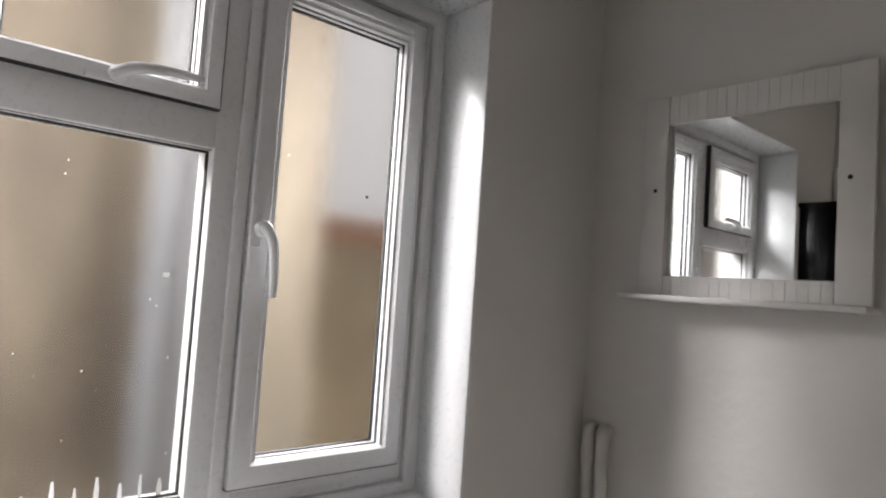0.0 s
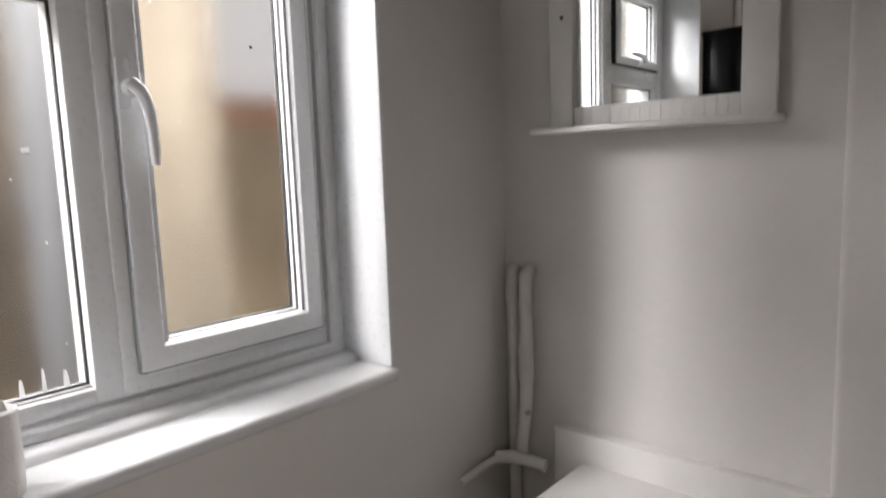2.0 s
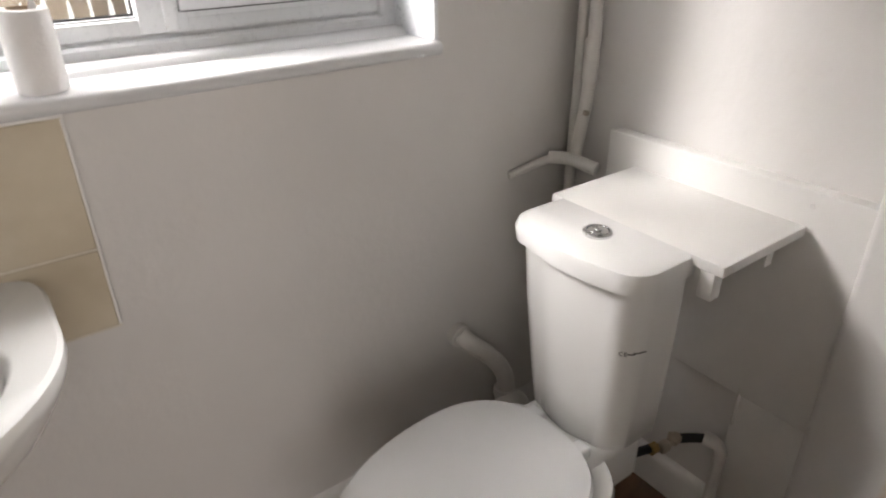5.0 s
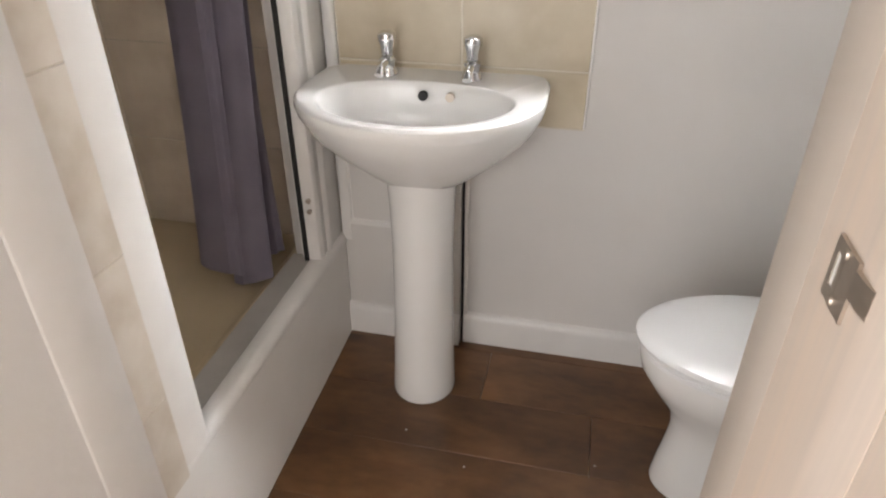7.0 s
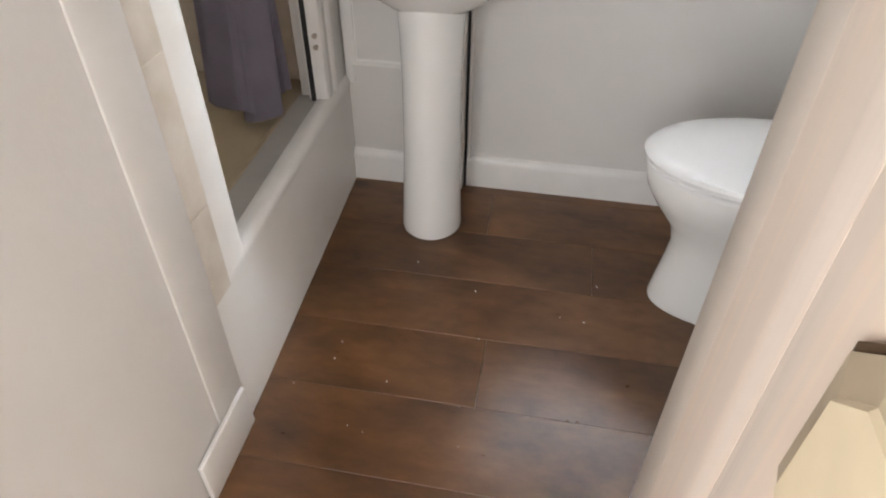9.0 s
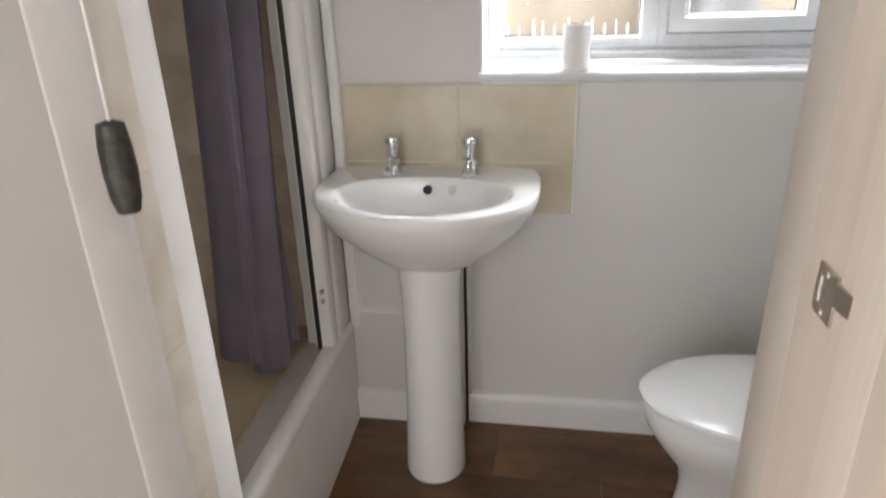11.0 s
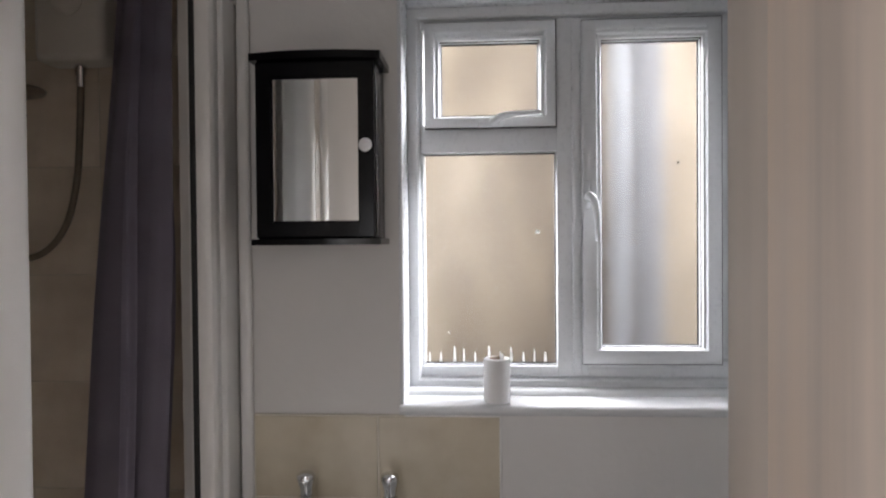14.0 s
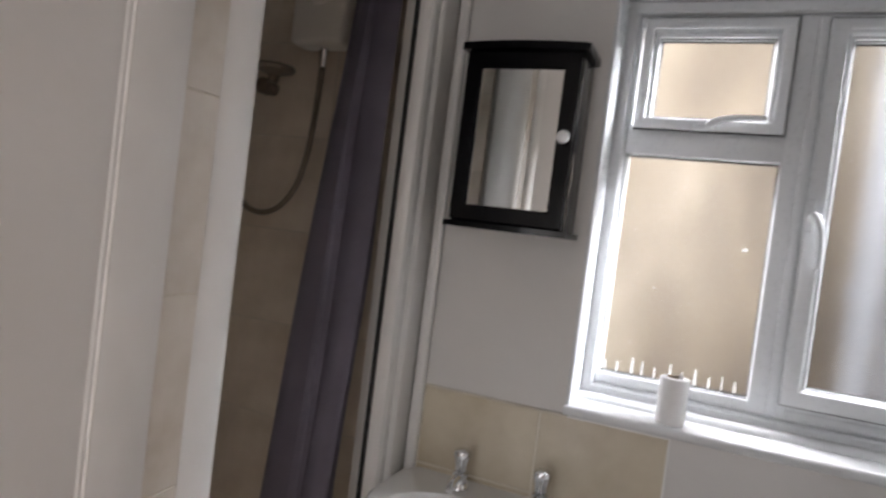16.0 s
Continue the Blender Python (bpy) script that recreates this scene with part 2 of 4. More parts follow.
def lathe(profile, center, axis="z", seg=28, cap=True):
    """Profile of (radius, height) turned about an axis through center."""
    rings = []
    for r, h in profile:
        ring = []
        for i in range(seg):
            a = 2 * math.pi * i / seg
            u, v = r * math.cos(a), r * math.sin(a)
            p = {"z": (u, v, h), "y": (u, h, v), "x": (h, u, v)}[axis]
            ring.append(Vector(center) + Vector(p))
        rings.append(ring)
    return loft(rings, cap0=cap, cap1=cap)


def tube(points, radius, seg=12, smooth=4, bm=None, end=None, flat=1.0):
    """A round tube along a smoothed line of points, tapering to the end radius; flat squeezes its section."""
    pts = [Vector(p) for p in points]
    line = []
    for i in range(len(pts) - 1):
        p0, p1, p2, p3 = pts[max(i - 1, 0)], pts[i], pts[i + 1], pts[min(i + 2, len(pts) - 1)]
        for k in range(smooth):
            t = k / smooth
            line.append(0.5 * (2 * p1 + (p2 - p0) * t + (2 * p0 - 5 * p1 + 4 * p2 - p3) * t * t + (3 * p1 - p0 - 3 * p2 + p3) * t ** 3))
    line.append(pts[-1])
    rings, side = [], None
    for i, p in enumerate(line):
        d = (line[min(i + 1, len(line) - 1)] - line[max(i - 1, 0)]).normalized()
        if side is None:
            side = d.orthogonal().normalized()
        side = (side - d * side.dot(d)).normalized()
        up = d.cross(side)
        q = radius + ((radius if end is None else end) - radius) * i / (len(line) - 1)
        rings.append([p + q * (math.cos(2 * math.pi * k / seg) * side + flat * math.sin(2 * math.pi * k / seg) * up) for k in range(seg)])
    return loft(rings, bm=bm)


def ring_xz(x0, x1, z0, z1, steps):
    """A mitred frame in a window-like plane: steps of (inset, y) swept round the rectangle, closed."""
    loops = [[(x0 + i, y, z0 + i), (x1 - i, y, z0 + i), (x1 - i, y, z1 - i), (x0 + i, y, z1 - i)] for i, y in steps]
    loops.append(loops[0])
    b = bmesh.new()
    vs = [[b.verts.new(p) for p in r] for r in loops[:-1]]
    vs.append(vs[0])
    for r0, r1 in zip(vs, vs[1:]):
        for i in range(4):
            j = (i + 1) % 4
            b.faces.new((r0[i], r0[j], r1[j], r1[i]))
    return b


def extrude_profile(profile, axis, a, bq):
    """A closed profile of 2D points run along an axis from a to bq."""
    def place(p, h):
        return {"x": (h, p[0], p[1]), "y": (p[0], h, p[1]), "z": (p[0], p[1], h)}[axis]
    return loft([[place(p, a) for p in profile], [place(p, bq) for p in profile]])


def structure(name, bm, mat, label, category, smooth=False):
    return tagged(part(name, bm, mat, smooth=smooth), label, category, kind="structure")


def boxes(*list_of):
    bm = bmesh.new()
    for lo, hi in list_of:
        box(lo, hi, bm=bm)
    return bm


# ---- large structure ----
H = 2.35
structure("wall_north", boxes(((-0.97, 0, 0), (0.373, 0.26, H)), ((1.193, 0, 0), (1.67, 0.26, H)), ((0.373, 0, 0), (1.193, 0.26, 1.007)), ((0.373, 0, 1.985), (1.193, 0.26, H))),
          WALL, "off-white painted plaster wall with the window", "wall")
structure("wall_east", boxes(((1.55, -1.02, 0), (1.67, 0, H))), EASTW, "off-white painted wall with small plaster bumps", "wall")
structure("wall_pier", box((1.487, -0.9, 0), (1.55, -0.64, H), 0.012, 3), WALL, "off-white plastered pier with a rounded edge", "wall", True)
structure("wall_south", boxes(((0.8005, -1.1455, 0), (1.55, -0.9, H)), ((0.02, -1.02, 2.03), (0.80, -0.9, H))), WALL, "off-white painted wall round the doorway", "wall")
structure("wall_west", boxes(((-0.97, -1.0, 0), (-0.85, 0, H))), WALL, "wall behind the shower tiles", "wall")
structure("wall_shower_south", boxes(((-0.85, -0.94, 0), (0.004, -0.76, H))), WALL, "end wall of the shower recess", "wall")
structure("wall_shower_front", boxes(((-0.08, -0.76, 1.948), (0.002, 0, H)), ((-0.08, -0.14, 0.335), (-0.004, 0, 1.948))), WALL, "white painted wall above the shower opening", "wall")
# the doorway gap is unseen, added to let the side lamp in
structure("wall_hall_left", boxes(((-0.1, -1.66, 0), (0.031, -0.9685, H)), ((-0.1, -3.1, 0), (0.031, -2.44, H)), ((-0.1, -2.44, 2.03), (0.031, -1.66, H))), HALLW, "plain off-white wall of the hall", "wall")
structure("wall_hall_right", boxes(((0.765, -3.1, 0), (0.92, -1.146, H))), CREAM, "pink-cream painted hall wall beside the doorway", "wall")
# unseen end wall; its opening is added to hold the fill lamp
structure("wall_hall_end", boxes(((0.022, -3.1, 0), (0.80, -3.04, 0.95)), ((0.022, -3.1, 2.05), (0.80, -3.04, H)), ((0.022, -3.1, 0.95), (0.1, -3.04, 2.05)), ((0.72, -3.1, 0.95), (0.80, -3.04, 2.05))),
          WALL, "off-white wall closing the unseen hall end, with an opening added for the lamp", "wall")
# invented side room, built only to close the space behind its lamp
structure("wall_added_room", boxes(((-0.97, -3.1, 0), (-0.9, -1.0, 0.95)), ((-0.97, -3.1, 2.05), (-0.9, -1.0, H)), ((-0.97, -3.1, 0.95), (-0.9, -2.4, 2.05)), ((-0.97, -1.7, 0.95), (-0.9, -1.0, 2.05)), ((-0.9, -3.1, 0), (-0.1005, -3.04, H))),
          HALLW, "plain off-white walls closing an added, unseen side room, with a window opening", "wall")
structure("ceiling", boxes(((-0.97, -3.1, H), (1.67, 0.26, H + 0.1))), CEIL, "plain white ceiling", "ceiling")
structure("floor_slab", boxes(((-0.97, -3.1, -0.12), (1.67, 0.26, 0.0275))), CARPET, "hall floor of short beige carpet", "floor")

# baseboards
SK = [(0, 0.034), (-0.016, 0.034), (-0.016, 0.108), (-0.0135, 0.12), (-0.008, 0.128), (0, 0.131)]
structure("baseboard", extrude_profile(SK, "x", 0.331, 1.55), GLOSS, "white gloss-painted skirting board with a rounded top", "skirting", True)
structure("baseboard_east", extrude_profile([(1.55 + p, q) for p, q in SK], "y", -0.9, -0.017), GLOSS, "white gloss-painted skirting board", "skirting", True)

# ---- doorway ----
door = thing("door_frame", "white and cream painted door lining with stop and strike plate", "door frame", kind="structure")
part("lining", box((0.004, -0.968, 0), (0.034, -0.8765, 2.03), 0.003), GLOSS, door, "white gloss-painted lining")
part("lining", extrude_profile([(0.80, -0.9), (0.80, -1.1455), (0.7645, -1.1455), (0.7625, -1.135), (0.7595, -1.126), (0.7575, -1.115), (0.757, -1.1), (0.757, -1.034), (0.7574, -1.0182), (0.7595, -1.0182), (0.7595, -0.956), (0.774, -0.954), (0.79, -0.9)], "z", 0, 2.03), CREAM, door, "pink-cream lining")
part("stop", box((0.7572, -1.018, 0), (0.7725, -0.945, 2.03), 0.0012, 2), STOPM, door, "cream edge of the lining, greyed for its shading")
part("head_lining", box((0.034, -1.06, 2.005), (0.756, -0.9, 2.03), 0.003), GLOSS, door)
part("foot_block", box((0.0345, -1.06, 0.0285), (0.046, -0.885, 0.137), 0.004), GLOSS, door, "low white block at the foot of the lining")
plate = part("strike_plate", boxes(((0.7545, -1.0588, 0.9766), (0.7568, -1.053, 1.0174)), ((0.7545, -1.088, 0.9766), (0.7568, -1.0712, 1.0174)), ((0.7545, -1.0712, 0.9766), (0.7568, -1.0588, 0.9862)), ((0.7545, -1.0712, 1.0086), (0.7568, -1.0588, 1.0174))), STEEL, door, "worn steel strike plate", smooth=False)
part("lip", extrude_profile([(0.7538, -1.0875), (0.7566, -1.0875), (0.7572, -1.1), (0.7585, -1.108), (0.7568, -1.11), (0.7548, -1.102)], "z", 0.9955, 1.0135), STEEL, plate)
# near-white face fills one side of the latch hole
part("latch_hole", box((0.7552, -1.0636, 0.9863), (0.7567, -1.0589, 1.0085)), BRIGHT, plate, "bright narrow face in the latch hole")
part("keeper", box((0.7546, -1.0711, 0.9863), (0.7567, -1.0637, 1.0085), 0.0006), STEEL, plate)
for z in (0.9814, 1.0130):
    part("screw", lathe([(0.0001, -0.0018), (0.003, -0.0016), (0.0036, 0)], (0.7544, -1.0705, z), "x", 12), STEEL, plate)

cord = thing("pull_cord", "light pull cord with a dark turned wooden toggle", "pull cord")
part("toggle", lathe([(0.004, 0.0), (0.0093, 0.001), (0.0123, 0.014), (0.0137, 0.036), (0.0131, 0.057), (0.0108, 0.075), (0.004, 0.0775)], (0.194, -1.096, 1.058), "z", 20), IRON, cord, "dark turned wooden toggle")
part("string", tube([(0.194, -1.096, 1.135), (0.1942, -1.0962, 1.7), (0.194, -1.096, 2.315)], 0.0013, 8, 3), PIPE, cord, "thin pale string")
part("ceiling_switch", lathe([(0.012, 2.31), (0.036, 2.314), (0.04, 2.322), (0.04, 2.35)], (0.194, -1.096, 0), "z", 28), UPVC, cord, "round white ceiling switch")

octo = thing("octagonal_plate", "beige octagonal wooden plate fixed to the cream hall wall", "wall plate")


def octagon(hw, hh, c, x):
    return [(x, -1.323 + u, 0.724 + v) for u, v in [(hw, hh - c), (hw - c, hh), (-hw + c, hh), (-hw, hh - c), (-hw, -hh + c), (-hw + c, -hh), (hw - c, -hh), (hw, -hh + c)]]


OCT = material("beige_plate", (0.45, 0.36, 0.25), 0.45, vary=0.06, scale=20)
# dark border colour for the plate's edge and its shadow on the wall
DARKB = material("dark_edge_and_shadow", (0.1, 0.06, 0.03), 0.5, vary=0.1)
OCT2 = material("pale_beige_plate", (0.66, 0.55, 0.38), 0.4, vary=0.05, scale=15)
part("backing", loft([octagon(0.094, 0.121, 0.047, 0.7649), octagon(0.094, 0.121, 0.047, 0.7585), octagon(0.089, 0.116, 0.045, 0.7565)]), DARKB, octo, "dark brown edge that also paints the plate's shadow", smooth=False)
part("rim", loft([octagon(0.088, 0.115, 0.045, 0.7566), octagon(0.088, 0.115, 0.045, 0.754), octagon(0.062, 0.089, 0.034, 0.745)], cap0=True), OCT, octo, "darker beige bevelled rim", smooth=False)
part("face", loft([octagon(0.0615, 0.0885, 0.0338, 0.7452), octagon(0.058, 0.085, 0.032, 0.74)]), OCT2, octo, "pale beige raised face", smooth=False)

# ---- shower front ----
front = thing("shower_surround", "white trimmed shower opening with a panelled plinth", "shower surround", kind="structure")
# the plinth runs slightly askew to the room
part("plinth_panel", loft([[(-0.03, -0.892, 0.0), (0.037, -0.892, 0.0), (0.0055, -0.001, 0.0), (-0.03, -0.001, 0.0)],
                           [(-0.03, -0.892, 0.324), (0.0225, -0.892, 0.324), (0.0045, -0.001, 0.324), (-0.03, -0.001, 0.324)],
                           [(-0.03, -0.892, 0.328), (0.0185, -0.892, 0.328), (0.0005, -0.001, 0.328), (-0.03, -0.001, 0.328)]]), SHEET, front, "white plinth panel")
part("ledge", loft([[(-0.076, -0.757, z), (-0.018, -0.757, z), (-0.031, -0.145, z), (-0.085, -0.145, z)] for z in (0.3, 0.3485)]), LEDGE, front, "grey ledge of the shower tray, darkened for its shade")


def bead_at(y, inner, outer):
    return [(outer - 0.002, y, 0.322), (outer, y, 0.333), (outer - 0.003, y, 0.343), (outer - 0.009, y, 0.35), (outer - 0.017, y, 0.3535), (inner + 0.006, y, 0.3545), (inner, y, 0.352), (inner, y, 0.322)]


part("bead", loft([bead_at(-0.812, -0.016, 0.0225), bead_at(-0.02, -0.033, 0.0105)]), GLOSS, front, "rounded white bead along the ledge")
trim = [(-0.05, -0.716), (-0.014, -0.716), (-0.005, -0.719), (0.012, -0.732), (0.0245, -0.745), (0.0285, -0.757), (0.0295, -0.775), (0.0295, -0.803), (0.026, -0.8125), (0.004, -0.8135), (0.004, -0.762), (-0.05, -0.75)]
part("jamb_trim", extrude_profile(trim, "z", 0.352, 1.985), GLOSS, front, "white vertical trim")
post = [(-0.05, -0.141), (-0.05, -0.166), (-0.031, -0.17), (-0.012, -0.169), (-0.003, -0.165), (0.001, -0.157), (0.001, -0.141), (-0.0025, -0.135), (-0.0025, -0.121), (0.003, -0.116), (0.006, -0.106), (0.003, -0.096), (-0.001, -0.092), (-0.002, -0.03), (-0.0035, -0.028), (-0.0035, -0.141)]
part("jamb_moulding", extrude_profile(post, "z", 0.352, 1.985), GLOSS, front, "white moulded post of the opening")
head = [(-0.05, 1.938), (0.002, 1.938), (0.0165, 1.943), (0.0185, 1.956), (0.0185, 1.976), (0.012, 1.985), (0.0025, 1.986), (0.0025, 1.947), (-0.05, 1.947)]
part("head_trim", extrude_profile(head, "y", -0.814, -0.1), GLOSS, front, "white head trim")
part("seal", box((-0.042, -0.1755, 0.35), (-0.031, -0.169, 1.94), 0.0015), RUBBER_AND_SHADE, front, "black rubber seal strip")
for z in (0.518, 0.49):
    part("catch", lathe([(0.0001, 0.008), (0.005, 0.007), (0.0065, 0)], (-0.014, -0.176, z), "y", 12), STEEL, front, "small steel catch")
part("cover_strip", box((-0.0015, -0.024, 0.33), (0.0265, -0.004, 1.985), 0.008, 4), GLOSS, front, "white cover strip with a rounded top")

# shower tray
tray = thing("shower_tray", "white shower tray with a raised rim, tinted cream for the dim warm light", "shower tray")
part("base", box((-0.85, -0.76, 0.0), (-0.0865, 0, 0.318), 0.0), TRAY, tray)
part("rim", box((-0.105, -0.745, 0.3185), (-0.0868, -0.012, 0.336), 0.004), TRAY, tray)

# electric shower
heater = thing("electric_shower", "white electric shower unit on the tiled wall", "shower unit")
part("case", box((-0.435, -0.095, 1.812), (-0.272, -0.009, 2.16), 0.018, 4), ENAMEL, heater)
part("dial", lathe([(0.036, 0.0), (0.036, -0.004), (0.03, -0.006), (0.026, -0.016), (0.022, -0.019), (0.0001, -0.02)], (-0.352, -0.095, 1.945), "y"), ENAMEL, heater, "round temperature dial")
part("knob", lathe([(0.022, 0.0), (0.022, -0.004), (0.019, -0.006), (0.015, -0.014), (0.0001, -0.015)], (-0.352, -0.095, 2.05), "y"), ENAMEL, heater, "round power dial")
part("outlet", lathe([(0.012, 0), (0.012, -0.02), (0.009, -0.024), (0.009, -0.05)], (-0.352, -0.05, 1.812), "z", 16), CHROME, heater, "chrome outlet nut")
part("hose", tube([(-0.352, -0.05, 1.765), (-0.354, -0.052, 1.68), (-0.362, -0.055, 1.55), (-0.385, -0.06, 1.45), (-0.43, -0.065, 1.39), (-0.49, -0.068, 1.372), (-0.55, -0.065, 1.4), (-0.585, -0.06, 1.5), (-0.58, -0.06, 1.62), (-0.545, -0.075, 1.715)], 0.0075, 10, 6), HOSE, heater, "looped grey metal hose")
part("bracket", lathe([(0.018, -0.006), (0.018, -0.03), (0.022, -0.035), (0.022, -0.06), (0.012, -0.066)], (-0.53, 0, 1.71), "y", 20), HOSE, heater, "round wall bracket")
part("shower_head", lathe([(0.012, -0.03), (0.016, -0.012), (0.05, 0.0), (0.055, 0.008), (0.05, 0.014), (0.0001, 0.016)], (-0.475, -0.085, 1.742), "z", 24), HOSE, heater, "flat grey shower head")

# shower curtain in soft folds
curtain = thing("shower_curtain", "grey-purple fabric shower curtain bunched in folds", "curtain")


def curtain_bm():
    n, rows = 170, 28
    top = [Vector((-0.175, -0.15)), Vector((-0.16, -0.172)), Vector((-0.125, -0.15)), Vector((-0.1, -0.11))]
    hem = [Vector((-0.255, -0.235)), Vector((-0.2, -0.315)), Vector((-0.115, -0.315)), Vector((-0.095, -0.2))]

    def along(c, s):
        p = s * 3
        i = min(2, int(p))
        f = p - i
        p0, p1, p2, p3 = c[max(i - 1, 0)], c[i], c[i + 1], c[min(i + 2, 3)]
        return 0.5 * (2 * p1 + (p2 - p0) * f + (2 * p0 - 5 * p1 + 4 * p2 - p3) * f * f + (3 * p1 - p0 - 3 * p2 + p3) * f ** 3)

    bm = bmesh.new()
    vs = []
    for r in range(rows):
        u = r / (rows - 1)
        line = []
        for i in range(n):
            s = i / (n - 1)
            p = along(top, s).lerp(along(hem, s), u)
            ph = 2 * math.pi * (2.9 * s + 0.2 * math.sin(6 * s + 1.5 * u) + 0.05 * u)
            amp = 0.017 + 0.012 * u
            x = p[0] + amp * math.sin(ph) + 0.007 * math.sin(2.7 * ph + 2 * u) + 0.003 * math.sin(5.3 * ph + 3 * u) + 0.006 * math.sin(8 * u + 5 * s)
            y = p[1] + 0.011 * math.cos(ph * 1.0 + 1 + 2 * u) + 0.006 * math.sin(6 * u + 3 * s) * u
            low = 0.392 + 0.02 * max(0.0, 1 - s / 0.4) - 0.034 * math.exp(-((s - 0.68) / 0.16) ** 2) + 0.004 * math.sin(ph)
            line.append(bm.verts.new((x, y, 2.12 + (low - 2.12) * u)))
        vs.append(line)
    for a, b in zip(vs, vs[1:]):
        for i in range(n - 1):
            bm.faces.new((a[i], a[i + 1], b[i + 1], b[i]))
    bmesh.ops.solidify(bm, geom=bm.faces[:], thickness=0.0016)
    return bm


part("cloth", curtain_bm(), CURTAIN, curtain)
part("rail", tube([(-0.15, -0.758, 2.13), (-0.15, -0.38, 2.13), (-0.15, -0.002, 2.13)], 0.011, 12, 2), CHROME, curtain, "chrome curtain rail")
# ---- window ----
win = thing("window_1", "white plastic double window with frosted panes and a top vent", "window", kind="structure")
part("window_frame", ring_xz(0.374, 1.192, 1.03, 1.984, [(0, 0.2), (0, 0.124), (0.026, 0.124), (0.031, 0.128), (0.033, 0.138), (0.04, 0.142), (0.04, 0.2)]), UPVC, win)
part("bottom_rail", box((0.408, 0.136, 1.066), (1.16, 0.199, 1.088), 0.003), UPVC, win)
part("bottom_rail", box((0.76, 0.1365, 1.086), (1.16, 0.198, 1.112), 0.003), UPVC, win)
part("side_rail", box((1.126, 0.1365, 1.1), (1.16, 0.197, 1.95), 0.003), UPVC, win)
part("top_rail", box((0.41, 0.1368, 1.928), (1.15, 0.196, 1.95), 0.003), UPVC, win)
part("mullion", box((0.745, 0.134, 1.066), (0.82, 0.1985, 1.95), 0.004), UPVC, win)
part("mullion_rib", box((0.782, 0.126, 1.07), (0.802, 0.1345, 1.946), 0.003), UPVC, win)
part("transom", box((0.409, 0.134, 1.623), (0.747, 0.1975, 1.692), 0.004), UPVC, win)


def pane(x0, x1, z0, z1, y, bead, depth):
    g = part("pane", box((x0 - 0.004, y, z0 - 0.004), (x1 + 0.004, y + 0.005, z1 + 0.004)), FROST, win, "frosted glass", smooth=False)
    g.visible_shadow = False
    part("gasket", ring_xz(x0 - 0.003, x1 + 0.003, z0 - 0.003, z1 + 0.003, [(0, y - 0.0005), (0, y - 0.006), (0.0035, y - 0.006), (0.0045, y - 0.0005)]), GASKET, g, "black rubber gasket")
    part("glazing_bead", ring_xz(x0 - bead, x1 + bead, z0 - bead, z1 + bead, [(0, y + 0.004), (0, y - depth), (bead * 0.5, y - depth - 0.001), (bead * 0.68, y - depth * 0.8), (bead * 0.87, y - depth * 0.35), (bead * 0.93, y + 0.004)]), UPVC, g)
    q = bead * 0.33
    part("bead_seal", ring_xz(x0 - q, x1 + q, z0 - q, z1 + q, [(0, y - depth * 0.6), (0, y - depth * 0.76 - 0.0008), (0.0017, y - depth * 0.66 - 0.0008), (0.0017, y - depth * 0.5)]), GASKET, g, "thin black seal in the bead")
    return g


def sash(x0, x1, z0, z1, px0):
    w = px0 - x0
    s = part("sash", ring_xz(x0, x1, z0, z1, [(0, 0.15), (0, 0.119), (0.004, 0.116), (w - 0.018, 0.116), (w - 0.0135, 0.122), (w - 0.0125, 0.15)]), UPVC, win)
    part("seal", boxes(((x1 - 0.0006, 0.121, z0 - 0.0022), (x1 + 0.0022, 0.14, z1 + 0.0022)), ((x0, 0.121, z0 - 0.0022), (x1 - 0.0006, 0.14, z0 + 0.0006)), ((x0, 0.121, z1 - 0.0006), (x1 - 0.0006, 0.14, z1 + 0.0022))), GASKET, s, "black seal round the sash")
    return s


main_pane = pane(0.4135, 0.7425, 1.096, 1.6195, 0.158, 0.014, 0.02)
vent = sash(0.421, 0.742, 1.683, 1.941, 0.462)
pane(0.462, 0.7, 1.716, 1.892, 0.148, 0.0135, 0.024)
case = sash(0.806, 1.138, 1.099, 1.938, 0.857)
pane(0.857, 1.089, 1.143, 1.888, 0.148, 0.0135, 0.024)
for strip_x0, strip_x1, z in ((0.46, 0.704, 1.92), (0.84, 1.1, 1.918)):
    part("trickle_strip", box((strip_x0, 0.11, z - 0.006), (strip_x1, 0.1162, z + 0.006), 0.002), UPVC, win)

# handles
lever = part("casement_handle", box((0.803, 0.106, 1.478), (0.822, 0.117, 1.548), 0.004), UPVC, win, "white curved casement handle")
part("boss", lathe([(0.013, 0), (0.013, -0.008), (0.011, -0.014), (0.0001, -0.015)], (0.821, 0.108, 1.507), "y", 20), UPVC, lever)
part("lever", tube([(0.818, 0.096, 1.512), (0.827, 0.088, 1.5), (0.833, 0.083, 1.475), (0.836, 0.083, 1.44), (0.838, 0.085, 1.4)], 0.0105, 12, 5, end=0.0062), UPVC, lever)
part("key_hole", lathe([(0.0042, 0), (0.0042, -0.0015), (0.0001, -0.0018)], (0.821, 0.0935, 1.507), "y", 12), IRON, lever, "dark key hole")
lever2 = part("vent_handle", box((0.553, 0.104, 1.681), (0.61, 0.117, 1.694), 0.004), UPVC, win, "white curved vent handle")
part("boss", lathe([(0.012, 0), (0.012, -0.008), (0.01, -0.014), (0.0001, -0.015)], (0.593, 0.108, 1.694), "y", 20), UPVC, lever2)
